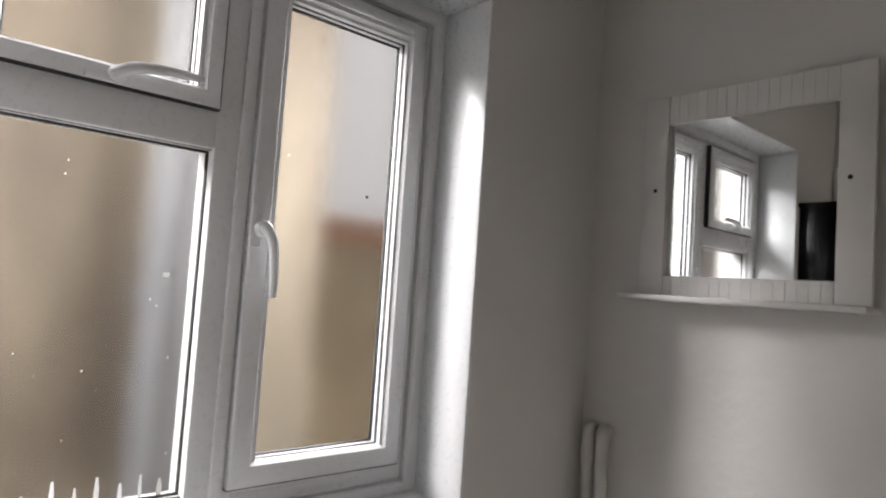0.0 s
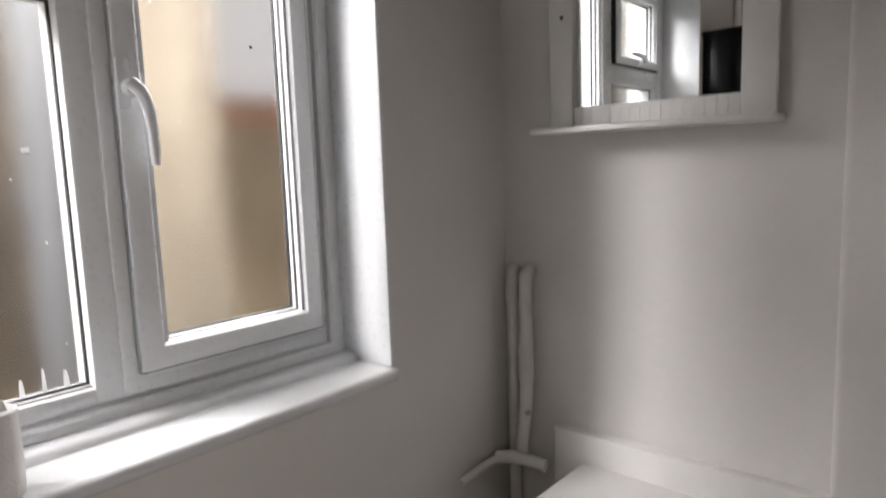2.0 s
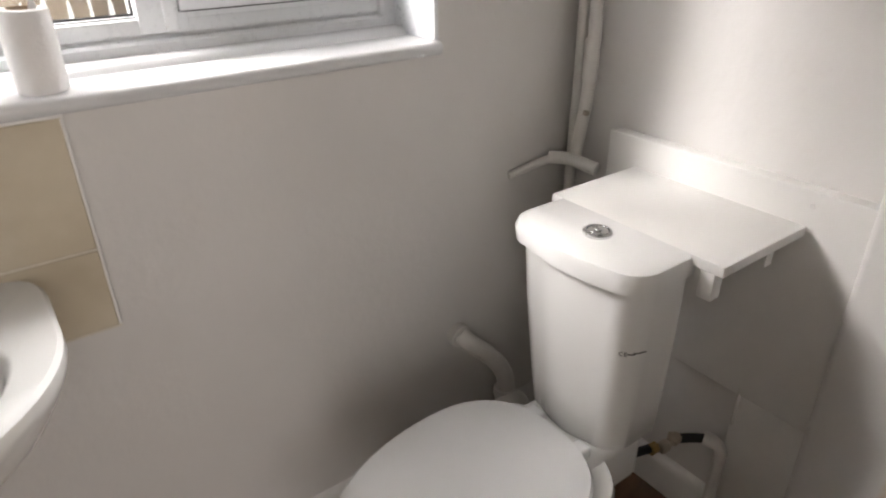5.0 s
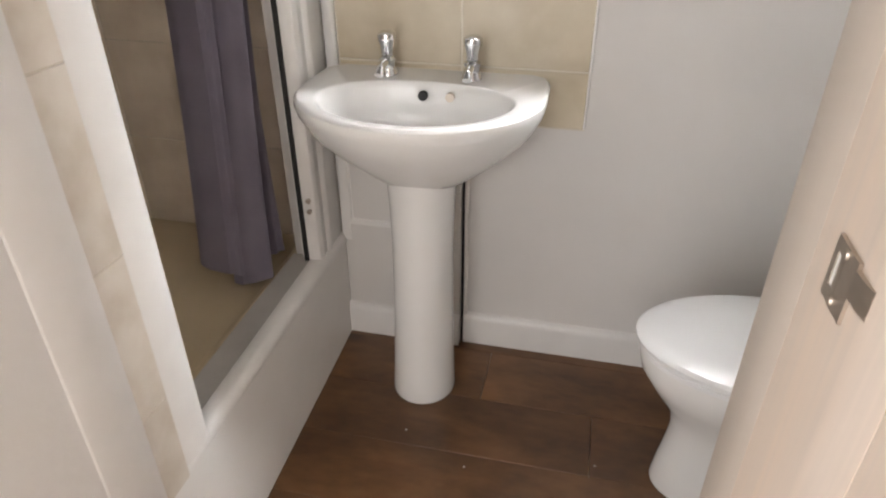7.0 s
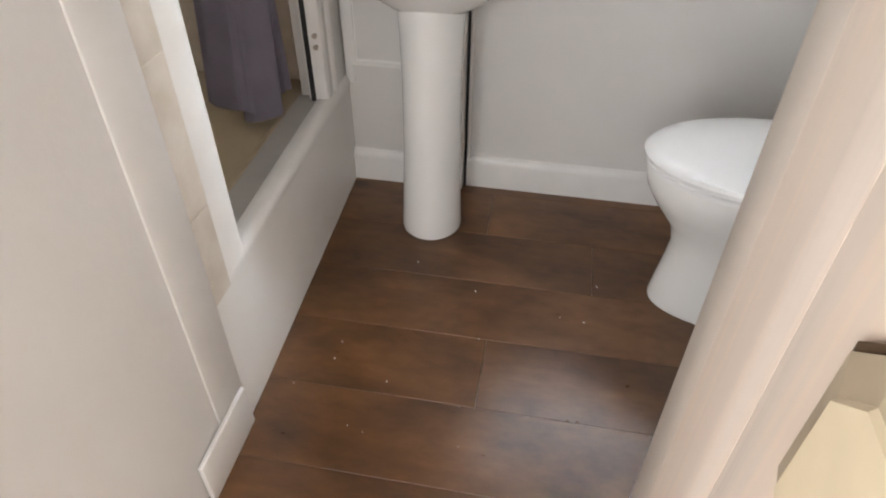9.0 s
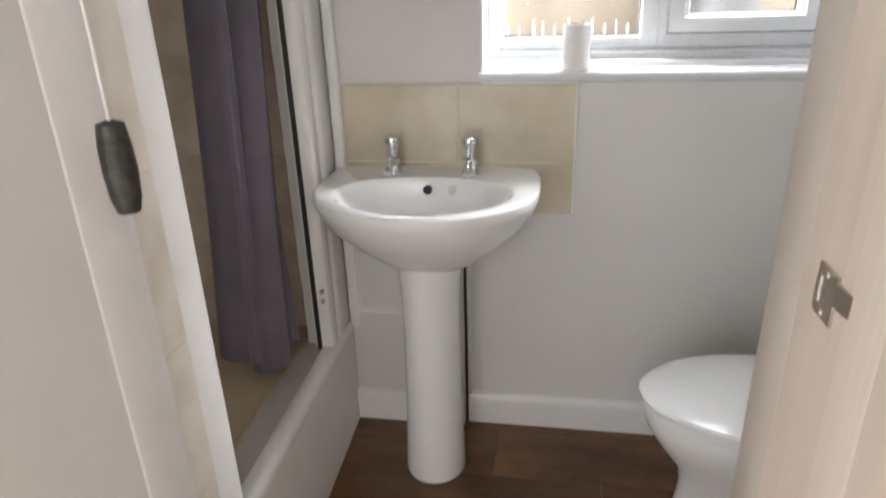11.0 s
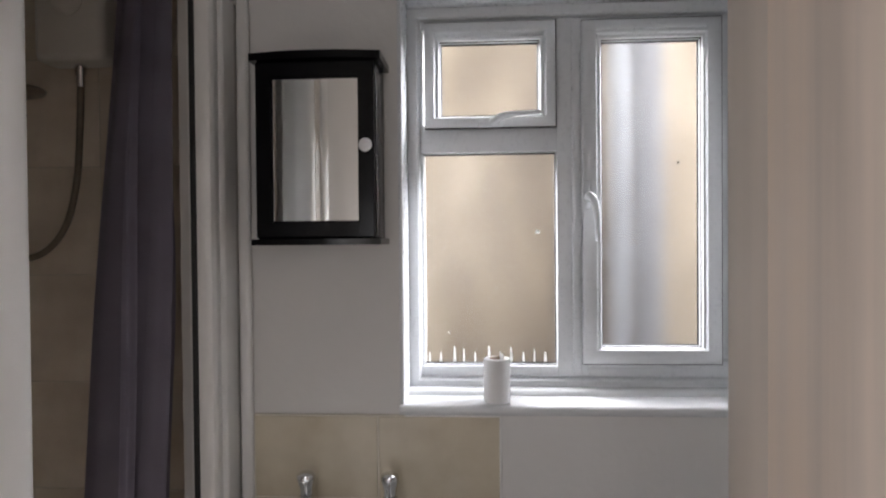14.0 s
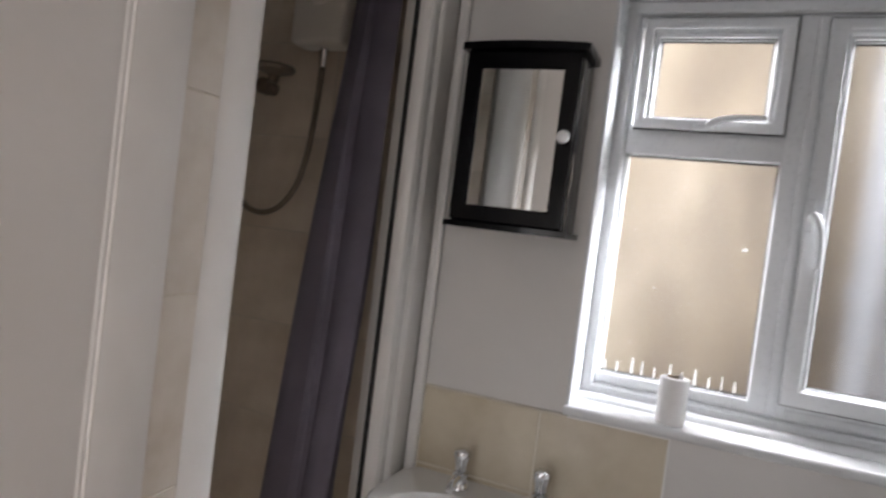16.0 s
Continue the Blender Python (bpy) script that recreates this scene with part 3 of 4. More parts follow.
part("lever", tube([(0.586, 0.096, 1.69), (0.6, 0.088, 1.699), (0.625, 0.083, 1.706), (0.66, 0.083, 1.709), (0.702, 0.086, 1.711)], 0.0095, 12, 5, end=0.0055), UPVC, lever2)
part("key_hole", lathe([(0.004, 0), (0.004, -0.0015), (0.0001, -0.0018)], (0.593, 0.0935, 1.695), "y", 12), IRON, lever2, "dark key hole")

sill = thing("window_sill", "white glossy plastic window board with rounded nose", "window sill", kind="structure")
nose = [(0.124, 1.004), (-0.004, 1.004), (-0.0095, 1.0055), (-0.0135, 1.0095), (-0.015, 1.016), (-0.0135, 1.0225), (-0.0095, 1.0265), (-0.004, 1.028), (0.086, 1.028), (0.09, 1.036), (0.1, 1.042), (0.124, 1.042)]
part("board", extrude_profile(nose, "x", 0.368, 1.198), SILL, sill)

# white lining faces in the reveal
reveal = thing("window_reveal", "white plastic lining of the window recess", "window reveal", kind="structure")
part("side_lining", box((0.369, -0.004, 1.0285), (0.3775, 0.1235, 1.9785), 0.0015), UPVC, reveal)
part("side_lining", box((1.1885, -0.004, 1.0285), (1.197, 0.1235, 1.9785), 0.0015), UPVC, reveal)
part("head_lining", box((0.369, -0.004, 1.979), (1.197, 0.1235, 1.99), 0.0015), UPVC, reveal)

# dried runs and flecks on the lower pane
rng = random.Random(4)
bm = bmesh.new()
for i in range(11):
    x, h, w = 0.427 + i * 0.029 + rng.uniform(-0.004, 0.004), rng.uniform(0.026, 0.046), rng.uniform(0.0022, 0.0042)
    b = loft([[(x - w, 0.1575, 1.094), (x + w, 0.1575, 1.094), (x + w, 0.1565, 1.094), (x - w, 0.1565, 1.094)],
              [(x - w * 0.8, 0.1575, 1.094 + h * 0.6), (x + w * 0.8, 0.1575, 1.094 + h * 0.6), (x + w * 0.8, 0.1567, 1.094 + h * 0.6), (x - w * 0.8, 0.1567, 1.094 + h * 0.6)],
              [(x - w * 0.5, 0.1575, 1.094 + h), (x + w * 0.3, 0.1575, 1.094 + h), (x + w * 0.3, 0.157, 1.094 + h), (x - w * 0.5, 0.157, 1.094 + h)]])
    join(bm, b)
runs = part("dried_runs", bm, DRIP, main_pane, "white dried water runs along the bottom of the pane")
runs["kind"] = "stuff"
bm = bmesh.new()
for i in range(26):
    right = rng.random() < 0.6
    x, z = (rng.uniform(0.87, 1.08), rng.uniform(1.16, 1.85)) if right else (rng.uniform(0.43, 0.735), rng.uniform(1.15, 1.6))
    s, y = rng.uniform(0.0005, 0.0011), 0.1473 if right else 0.1573
    box((x - s, y, z - s * rng.uniform(1, 3)), (x + s, y + 0.0006, z + s), bm=bm)
box((0.694, 0.1571, 1.421), (0.704, 0.1579, 1.428), 0.0002, bm=bm)
specks = part("flecks", bm, DRIP, main_pane, "small pale flecks on the glass")
specks["kind"] = "stuff"

part("dark_spot", lathe([(0.0034, 0), (0.003, -0.0012), (0.0001, -0.002)], (1.044, 0.1478, 1.592), "y", 10), IRON, case, "small dark fleck stuck on the pane")

# wall vent above the window
fan = thing("wall_vent", "white plastic wall vent with a dark opening, its shade a black sheet", "vent")
part("vent_frame", ring_xz(0.812, 1.07, 1.993, 2.17, [(0, -0.001), (0.003, -0.006), (0.012, -0.02), (0.016, -0.021), (0.019, -0.001)]), UPVC, fan)
# black sheet paints the shade inside the vent
part("backing", box((0.832, -0.004, 2.0125), (1.05, -0.001, 2.15)), RUBBER_AND_SHADE, fan, "dark opening, its shade a black sheet")
for k in range(6):
    part("slat", box((0.833, -0.012, 2.03 + k * 0.022), (1.049, -0.006, 2.034 + k * 0.022), 0.001), RUBBER_AND_SHADE, fan)
cable = thing("cable", "thin white cable pinned along the wall", "cable")
part("wire", tube([(1.07, -0.006, 2.12), (1.17, -0.006, 2.1), (1.3, -0.006, 2.062), (1.424, -0.006, 2.062), (1.5, -0.006, 2.09), (1.543, -0.01, 2.12), (1.545, -0.03, 2.15), (1.545, -0.035, 2.2), (1.54, -0.02, 2.347)], 0.0035, 8, 6), PIPE, cable)
for x, z in ((1.3, 2.062), (1.424, 2.062)):
    part("clip", box((x - 0.005, -0.011, z - 0.006), (x + 0.005, -0.001, z + 0.007), 0.002), PIPE, cable)

# ---- basin ----
def basin_outline(s, grow, z, n=56):
    pts = []
    for i in range(n):
        a = 2 * math.pi * i / n
        c, q = math.cos(a), math.sin(a)
        if q < 0:
            x, y = 0.2595 * c, -0.175 + 0.228 * q
        else:
            x, y = 0.2595 * math.copysign(abs(c) ** 0.22, c), -0.175 + 0.171 * q ** 0.3
        pts.append((0.263 + x * s - math.copysign(grow, x) * min(1, abs(x) * 8), -0.175 + (y + 0.175) * s - (grow if y < -0.175 else -grow) * min(1, abs(y + 0.175) * 8) * -1, z))
    return pts


def bowl(sx, sy, z, cy=-0.215, n=56):
    return [(0.263 + 0.2 * sx * math.cos(2 * math.pi * i / n), cy + (0.158 if math.sin(2 * math.pi * i / n) < 0 else 0.108) * sy * math.sin(2 * math.pi * i / n), z) for i in range(n)]


def scaled(s, sy, z, cy, n=56):
    base = basin_outline(1, 0, z, n)
    return [(0.263 + (x - 0.263) * s, cy + (y - cy) * sy, z) for x, y, _ in base]


basin = thing("wash_basin", "white ceramic basin on a pedestal against the tiled splashback", "basin")
rings = [scaled(0.3, 0.28, 0.6, -0.17), scaled(0.5, 0.5, 0.63, -0.14), scaled(0.72, 0.74, 0.675, -0.1), scaled(0.9, 0.91, 0.725, -0.06), scaled(0.985, 0.985, 0.768, -0.02),
         scaled(1, 1, 0.785, -0.004), scaled(0.995, 0.995, 0.795, -0.004), scaled(0.975, 0.98, 0.8, -0.004),
         bowl(1.03, 1.03, 0.8005), bowl(1, 1, 0.797), bowl(0.965, 0.965, 0.785), bowl(0.88, 0.9, 0.74, -0.213), bowl(0.7, 0.74, 0.695, -0.21), bowl(0.4, 0.42, 0.672, -0.205), bowl(0.1, 0.14, 0.668, -0.2)]
part("bowl", loft(rings), PORCELAIN, basin)
part("waste", lathe([(0.02, 0.667), (0.021, 0.671), (0.016, 0.672), (0.012, 0.668)], (0.2665, -0.2, 0), "z", 20), CHROME, basin, "chrome waste ring")
# black disc drawn in place of the hole's shade
part("overflow", lathe([(0.0105, -0.006), (0.0105, 0.003), (0.0001, 0.0035)], (0.258, -0.126, 0.776), "y", 20), RUBBER_AND_SHADE, basin, "black disc as the shade in the overflow hole")
part("plug_hole", lathe([(0.0095, -0.006), (0.0095, 0.0025), (0.006, 0.0035), (0.0001, 0.002)], (0.317, -0.127, 0.777), "y", 18), STEEL, basin, "small chrome chain stay")


def oval_ring(rx, ry, z, cy, n=40):
    return [(0.2665 + rx * math.cos(2 * math.pi * i / n), cy + ry * math.sin(2 * math.pi * i / n), z) for i in range(n)]


part("pedestal", loft([oval_ring(0.078, 0.085, 0.035, -0.198), oval_ring(0.079, 0.086, 0.046, -0.198), oval_ring(0.077, 0.084, 0.08, -0.197), oval_ring(0.072, 0.078, 0.25, -0.19), oval_ring(0.07, 0.075, 0.45, -0.187),
                       oval_ring(0.073, 0.079, 0.56, -0.185), oval_ring(0.078, 0.086, 0.62, -0.182), oval_ring(0.085, 0.095, 0.65, -0.18)]), PORCELAIN, basin, "plain round white pedestal")


def tap(x):
    t = thing("basin_tap", "chrome pillar tap standing on the basin", "tap", "taps on the basin")
    part("base", lathe([(0.021, 0.799), (0.021, 0.804), (0.0185, 0.808), (0.0165, 0.815), (0.016, 0.826), (0.0185, 0.832), (0.0185, 0.836), (0.0135, 0.84)], (x, -0.066, 0), "z", 24), CHROME, t)
    part("spout", tube([(x, -0.068, 0.824), (x, -0.093, 0.83), (x, -0.12, 0.826), (x, -0.134, 0.815)], 0.0095, 14, 4), CHROME, t)
    part("knob", lathe([(0.011, 0.838), (0.0135, 0.842), (0.014, 0.852), (0.016, 0.862), (0.0195, 0.872), (0.021, 0.88), (0.019, 0.887), (0.013, 0.891), (0.0001, 0.8925)], (x, -0.066, 0), "z", 10), CHROME, t, "faceted chrome tap head")
    return t


tap(0.164)
tap(0.352)

# splashback tiles and boxing below
splash = thing("splashback", "beige marbled tiles with cream grout behind the basin", "splashback", kind="structure")
part("grout_bed", box((0.025, -0.0083, 0.681), (0.5995, -0.0005, 1.0045)), GROUT, splash)
for (x0, x1) in ((0.0295, 0.315), (0.319, 0.5955)):
    for (z0, z1) in ((0.8135, 1.0005), (0.6845, 0.8095)):
        part("tile", box((x0, -0.0095, z0), (x1, -0.0042, z1), 0.0012, 1), TILE, splash)
part("edge_trim", box((0.5958, -0.0092, 0.6842), (0.6005, -0.0042, 1.0005), 0.001, 1), GLOSS, splash, "white edge strip")
part("edge_trim", box((0.3785, -0.0092, 1.0008), (0.6005, -0.0042, 1.0055), 0.001, 1), GLOSS, splash, "white edge strip")

boxing = thing("pipe_boxing", "white painted board boxing in pipes under the basin", "boxing")
part("board", box((0.006, -0.02, 0.0), (0.322, -0.001, 0.683), 0.002), WALL, boxing)
part("hatch", ring_xz(0.018, 0.29, 0.383, 0.67, [(0, -0.0195), (0.001, -0.026), (0.012, -0.026), (0.014, -0.0215), (0.018, -0.0195)]), GLOSS, boxing, "white framed access hatch")
part("skirting", extrude_profile([(p[0] - 0.0205, p[1]) for p in SK], "x", 0.006, 0.322), GLOSS, boxing)
# black strip drawn for the shade of the narrow gap
part("shadow_gap_strip", box((0.3225, -0.006, 0.0), (0.3305, -0.001, 0.70), 0.0), RUBBER_AND_SHADE, boxing, "black strip as the shade in the gap beside the boxing")
part("edge_pipe", tube([(0.336, -0.012, 0.132), (0.336, -0.012, 0.45), (0.336, -0.012, 0.72)], 0.0055, 10, 2), PIPE, boxing, "thin painted pipe")

# ---- black mirror cabinet ----
cab = thing("bathroom_cabinet", "black lacquered wall cabinet with mirrored door and bowed top", "cabinet")
part("body", box((0.079, -0.113, 1.411), (0.337, -0.001, 1.789), 0.002), BLACK, cab)


def bowed(x0, x1, y, bulge, z0, z1, n=12):
    def line(z):
        return [(x1, -0.001, z), (x0, -0.001, z)] + [(x0 + (x1 - x0) * i / n, y - bulge * (1 - (2 * i / n - 1) ** 2), z) for i in range(n + 1)]
    return loft([line(z0), line(z0 + 0.002), line(z1 - 0.003), line(z1)])


part("top_board", bowed(0.067, 0.349, -0.128, 0.016, 1.79, 1.806), BLACK, cab, "bowed black top board")
part("bottom_board", bowed(0.069, 0.347, -0.128, 0.014, 1.398, 1.411), BLACK, cab)
cdoor = part("door", ring_xz(0.081, 0.335, 1.414, 1.786, [(0, -0.1135), (0, -0.128), (0.002, -0.13), (0.032, -0.13), (0.0345, -0.1275), (0.036, -0.118), (0.036, -0.1135)]), BLACK, cab)
part("mirror_glass", box((0.116, -0.1215, 1.449), (0.3, -0.1185, 1.751)), MIRROR, cdoor, "clear mirror", smooth=False)
part("knob", lathe([(0.005, 0.0), (0.005, -0.008), (0.012, -0.012), (0.0145, -0.017), (0.012, -0.0225), (0.005, -0.0245), (0.0001, -0.025)], (0.319, -0.13, 1.606), "y", 20), SEATM, cdoor, "round white glass knob")

# ---- toilet roll ----
roll = thing("toilet_roll", "white toilet roll standing on the window sill", "toilet roll")
part("paper", lathe([(0.017, 1.029), (0.0295, 1.029), (0.0305, 1.034), (0.031, 1.08), (0.0305, 1.128), (0.029, 1.1295), (0.017, 1.1295), (0.0168, 1.08), (0.017, 1.029)], (0.592, 0.03, 0), "z", 36, cap=False), PAPER, roll)
part("core", lathe([(0.0165, 1.0325), (0.0168, 1.131), (0.0155, 1.131), (0.0153, 1.0325), (0.0165, 1.0325)], (0.592, 0.03, 0), "z", 28, cap=False), CARD, roll, "brown card core")
part("torn_edge", loft([[(0.598, 0.012, 1.128), (0.61, 0.016, 1.128), (0.6098, 0.017, 1.128), (0.598, 0.013, 1.128)], [(0.602, 0.012, 1.144), (0.606, 0.014, 1.143), (0.6058, 0.0146, 1.143), (0.602, 0.0126, 1.144)]]), PAPER, roll, "torn tip of paper")

# ---- toilet ----
CY = -0.378


def egg(x0, x1, hw, z, n=48, front=0.62, sq=0.8):
    """Egg outline, its long front towards -x."""
    pts, xm = [], x0 + (x1 - x0) * front
    for i in range(n):
        a = 2 * math.pi * i / n
        c, s = math.cos(a), math.sin(a)
        x = xm + (x1 - xm) * abs(c) ** sq if c > 0 else xm + (xm - x0) * c
        y = hw * math.copysign(abs(s) ** (0.85 if c > 0 else 1), s)
        pts.append((x, CY + y, z))
    return pts


wc = thing("toilet", "white close-coupled ceramic toilet with lid closed", "toilet")
part("pan", loft([egg(0.826, 1.26, 0.112, 0.035, sq=0.4), egg(0.824, 1.26, 0.113, 0.046, sq=0.4), egg(0.83, 1.25, 0.107, 0.09, sq=0.4), egg(0.84, 1.23, 0.1, 0.16, sq=0.4), egg(0.843, 1.22, 0.099, 0.205, sq=0.45),
                   egg(0.832, 1.22, 0.108, 0.25, sq=0.5), egg(0.79, 1.22, 0.132, 0.305, sq=0.5), egg(0.762, 1.22, 0.148, 0.35, sq=0.5), egg(0.754, 1.22, 0.153, 0.386, sq=0.5), egg(0.758, 1.215, 0.15, 0.398, sq=0.5)]), PORCELAIN, wc)
part("neck", box((1.14, -0.46, 0.3), (1.31, -0.275, 0.412), 0.02, 4), PORCELAIN, wc)
part("seat", loft([egg(0.756, 1.16, 0.15, 0.3985), egg(0.749, 1.165, 0.154, 0.401), egg(0.748, 1.165, 0.155, 0.411), egg(0.754, 1.163, 0.151, 0.4145)]), SEATM, wc)
part("lid", loft([egg(0.752, 1.165, 0.153, 0.4155), egg(0.743, 1.17, 0.159, 0.419), egg(0.741, 1.171, 0.16, 0.428), egg(0.748, 1.167, 0.155, 0.4345), egg(0.78, 1.14, 0.13, 0.4395), egg(0.85, 1.08, 0.08, 0.442), egg(0.93, 1.01, 0.02, 0.4425)]), SEATM, wc, "glossy white closed lid")
for y in (-0.43, -0.32):
    part("hinge", box((1.15, y - 0.016, 0.405), (1.185, y + 0.016, 0.432), 0.007, 3), SEATM, wc)


def dee(x0, x1, y0, y1, z, n=10, c=0.05):
    """A section with rounded front corners (towards -x) and a bowed front."""
    cy, pts = (y0 + y1) / 2, [(x1, y1, z)]
    for i in range(n + 1):
        a = math.pi / 2 * i / n
        pts.append((x0 + 0.012 + c - c * math.sin(a), y1 - c + c * math.cos(a), z))
    for i in range(1, 6):
        v = i / 6
        pts.append((x0 + 0.012 - 0.012 * (1 - (2 * v - 1) ** 2), (y1 - c) + ((y0 + c) - (y1 - c)) * v, z))
    for i in range(n + 1):
        a = math.pi / 2 * (1 - i / n)
        pts.append((x0 + 0.012 + c - c * math.sin(a), y0 + c - c * math.cos(a), z))
    pts.append((x1, y0, z))
    return pts


cist = part("cistern", loft([dee(1.196, 1.312, -0.462, -0.268, 0.405), dee(1.187, 1.312, -0.471, -0.259, 0.416), dee(1.181, 1.31, -0.477, -0.251, 0.5), dee(1.174, 1.305, -0.484, -0.238, 0.64), dee(1.17, 1.3, -0.488, -0.231, 0.75)]), PORCELAIN, wc, "tapered white cistern")
part("cistern_lid", loft([dee(1.166, 1.303, -0.49, -0.227, 0.74), dee(1.159, 1.305, -0.495, -0.221, 0.744), dee(1.157, 1.306, -0.496, -0.219, 0.766), dee(1.161, 1.305, -0.493, -0.222, 0.776), dee(1.173, 1.301, -0.484, -0.231, 0.781)]), PORCELAIN, wc, "rounded cistern lid")
btn = part("flush_button", lathe([(0.0235, 0.7805), (0.0235, 0.785), (0.0215, 0.787), (0.019, 0.787), (0.0183, 0.785), (0.018, 0.7835), (0.0001, 0.784)], (1.24, -0.361, 0), "z", 32), CHROME, wc, "round chrome dual flush button")
part("half_button", lathe([(0.0165, 0.7835), (0.0165, 0.7865), (0.014, 0.789), (0.008, 0.7905), (0.0001, 0.791)], (1.2392, -0.362, 0), "z", 24), CHROME, btn)
part("small_button", lathe([(0.0062, 0.789), (0.0062, 0.7925), (0.005, 0.7935), (0.0001, 0.7937)], (1.235, -0.366, 0), "z", 18), CHROME, btn)


def lettering(text, size, m, mat, parent, name):
    cu = bpy.data.curves.new(name, "FONT")
    cu.body, cu.size, cu.extrude = text, size, 0.0004
    tmp = bpy.data.objects.new(name, cu)
    scene.collection.objects.link(tmp)
    bpy.context.view_layer.update()
    me = bpy.data.meshes.new_from_object(tmp.evaluated_get(bpy.context.evaluated_depsgraph_get()))
    bpy.data.objects.remove(tmp)
    bpy.data.curves.remove(cu)
    me.materials.clear()
    me.materials.append(mat)
    ob = new(name, me)
    ob.matrix_world = m
    ob.parent = parent
    return ob


ce = lettering("CE", 0.011, Matrix.Translation(plan((1.1945, -0.4632, 0.628))) @ pose(0, 0, 0, 90, 0, -55), STAMP, wc, "maker_mark")
ce["label"] = "small grey printed letters"
for k in range(3):
    bar = part("print_bar", box((0, -0.0003, 0), (0.012, 0.0003, 0.0022)), STAMP, wc, smooth=False)
    bar.matrix_world = Matrix.Translation(plan((1.2015 + k * 0.0095, -0.4735 - k * 0.0045, 0.631)) - plan((0, 0, 0))) @ pose(0, 0, 0, 0, 0, -42 + 12 * k)
part("soil_pipe", tube([(1.27, -0.33, 0.2), (1.29, -0.2, 0.19), (1.31, -0.12, 0.18), (1.36, -0.06, 0.15), (1.37, -0.05, 0.02)], 0.045, 18, 5), PIPE, wc, "white plastic soil pipe")

# inlet valve and hose
inlet = thing("inlet_pipe", "copper-brass inlet valve with dark flexible hose behind toilet", "pipe")
part("hose", tube([(1.3, -0.425, 0.385), (1.31, -0.425, 0.33), (1.345, -0.418, 0.298), (1.395, -0.425, 0.288)], 0.009, 12, 5), RUBBER_AND_SHADE, inlet, "dark flexible hose")
part("nut", lathe([(0.012, 0), (0.0125, 0.003), (0.0125, 0.015), (0.011, 0.018)], (1.388, -0.428, 0.288), "x", 6), BRASS, inlet, "dull brass nut")
part("valve", lathe([(0.009, 0), (0.0125, 0.004), (0.0125, 0.02), (0.009, 0.024), (0.009, 0.036), (0.0125, 0.04), (0.0125, 0.056), (0.008, 0.06)], (1.405, -0.437, 0.288), "x", 12), STEEL, inlet, "worn steel valve")
part("valve_stub", tube([(1.435, -0.437, 0.296), (1.435, -0.437, 0.312)], 0.0055, 10, 1), STEEL, inlet)
part("hose_end", tube([(1.46, -0.44, 0.287), (1.488, -0.456, 0.285), (1.51, -0.474, 0.283)], 0.0095, 10, 3), RUBBER_AND_SHADE, inlet)
part("elbow", tube([(1.505, -0.468, 0.284), (1.514, -0.488, 0.281), (1.516, -0.5, 0.268), (1.516, -0.502, 0.245)], 0.0138, 16, 5), PIPE, inlet)
part("riser", tube([(1.516, -0.502, 0.27), (1.516, -0.502, 0.15), (1.516, -0.502, 0.002)], 0.0115, 12, 2), PIPE, inlet, "white painted riser pipe")
part("drip", tube([(1.5235, -0.506, 0.43), (1.5233, -0.506, 0.37), (1.523, -0.507, 0.34)], 0.004, 8, 2), PIPE, inlet, "thin painted pipe on the board")

overflow = thing("waste_pipe", "white painted plastic waste pipe low on the wall", "pipe")
part("tube", tube([(1.236, -0.012, 0.395), (1.25, -0.03, 0.375), (1.285, -0.042, 0.342), (1.325, -0.047, 0.29), (1.345, -0.05, 0.24), (1.342, -0.05, 0.17), (1.342, -0.05, 0.04)], 0.021, 16, 5), PIPE, overflow)
part("collar", lathe([(0.025, -0.012), (0.0265, -0.006), (0.0265, 0.006), (0.025, 0.012)], (1.3435, -0.05, 0.205), "z", 18), PIPE, overflow)
part("collar", lathe([(0.026, -0.01), (0.027, 0), (0.026, 0.014)], (1.236, -0.012, 0.392), "y", 18), PIPE, overflow)

# backboard, shelf board and brackets behind the cistern
back = thing("backboard", "white painted board fixed to the wall behind the toilet", "board")
part("board", box((1.52, -0.639, 0.412), (1.5495, -0.135, 0.84), 0.004), SHEET, back)
part("lower_board", box((1.527, -0.639, 0.132), (1.5495, -0.5, 0.41), 0.002), SHEET, back, "lower white board")
part("screw", lathe([(0.0001, -0.0012), (0.004, -0.001), (0.005, 0.0)], (1.52, -0.545, 0.815), "x", 10), SHEET, back, "painted-over screw head")
shelf = thing("shelf_board", "loose white board bridging cistern and wall", "shelf")
part("board", box((1.296, -0.545, 0.764), (1.519, -0.205, 0.7815), 0.002), SHEET, shelf)
part("batten", box((1.302, -0.53, 0.715), (1.326, -0.505, 0.7635), 0.003), SHEET, shelf)
part("bracket", box((1.42, -0.541, 0.738), (1.44, -0.536, 0.7635), 0.002), SHEET, shelf, "small torn white bracket")
part("bracket", box((1.42, -0.4, 0.715), (1.5195, -0.38, 0.7635), 0.003), SHEET, shelf)

# corner pipes
pipes = thing("corner_pipes", "white painted pipes with lumpy paint in the corner", "pipe")
part("pipe", tube([(1.531, -0.028, 0.132), (1.5312, -0.029, 0.45), (1.5305, -0.029, 0.75), (1.531, -0.031, 0.95), (1.5302, -0.031, 1.09), (1.529, -0.032, 1.135), (1.533, -0.031, 1.156), (1.545, -0.03, 1.164)], 0.0112, 14, 5), PIPE, pipes)
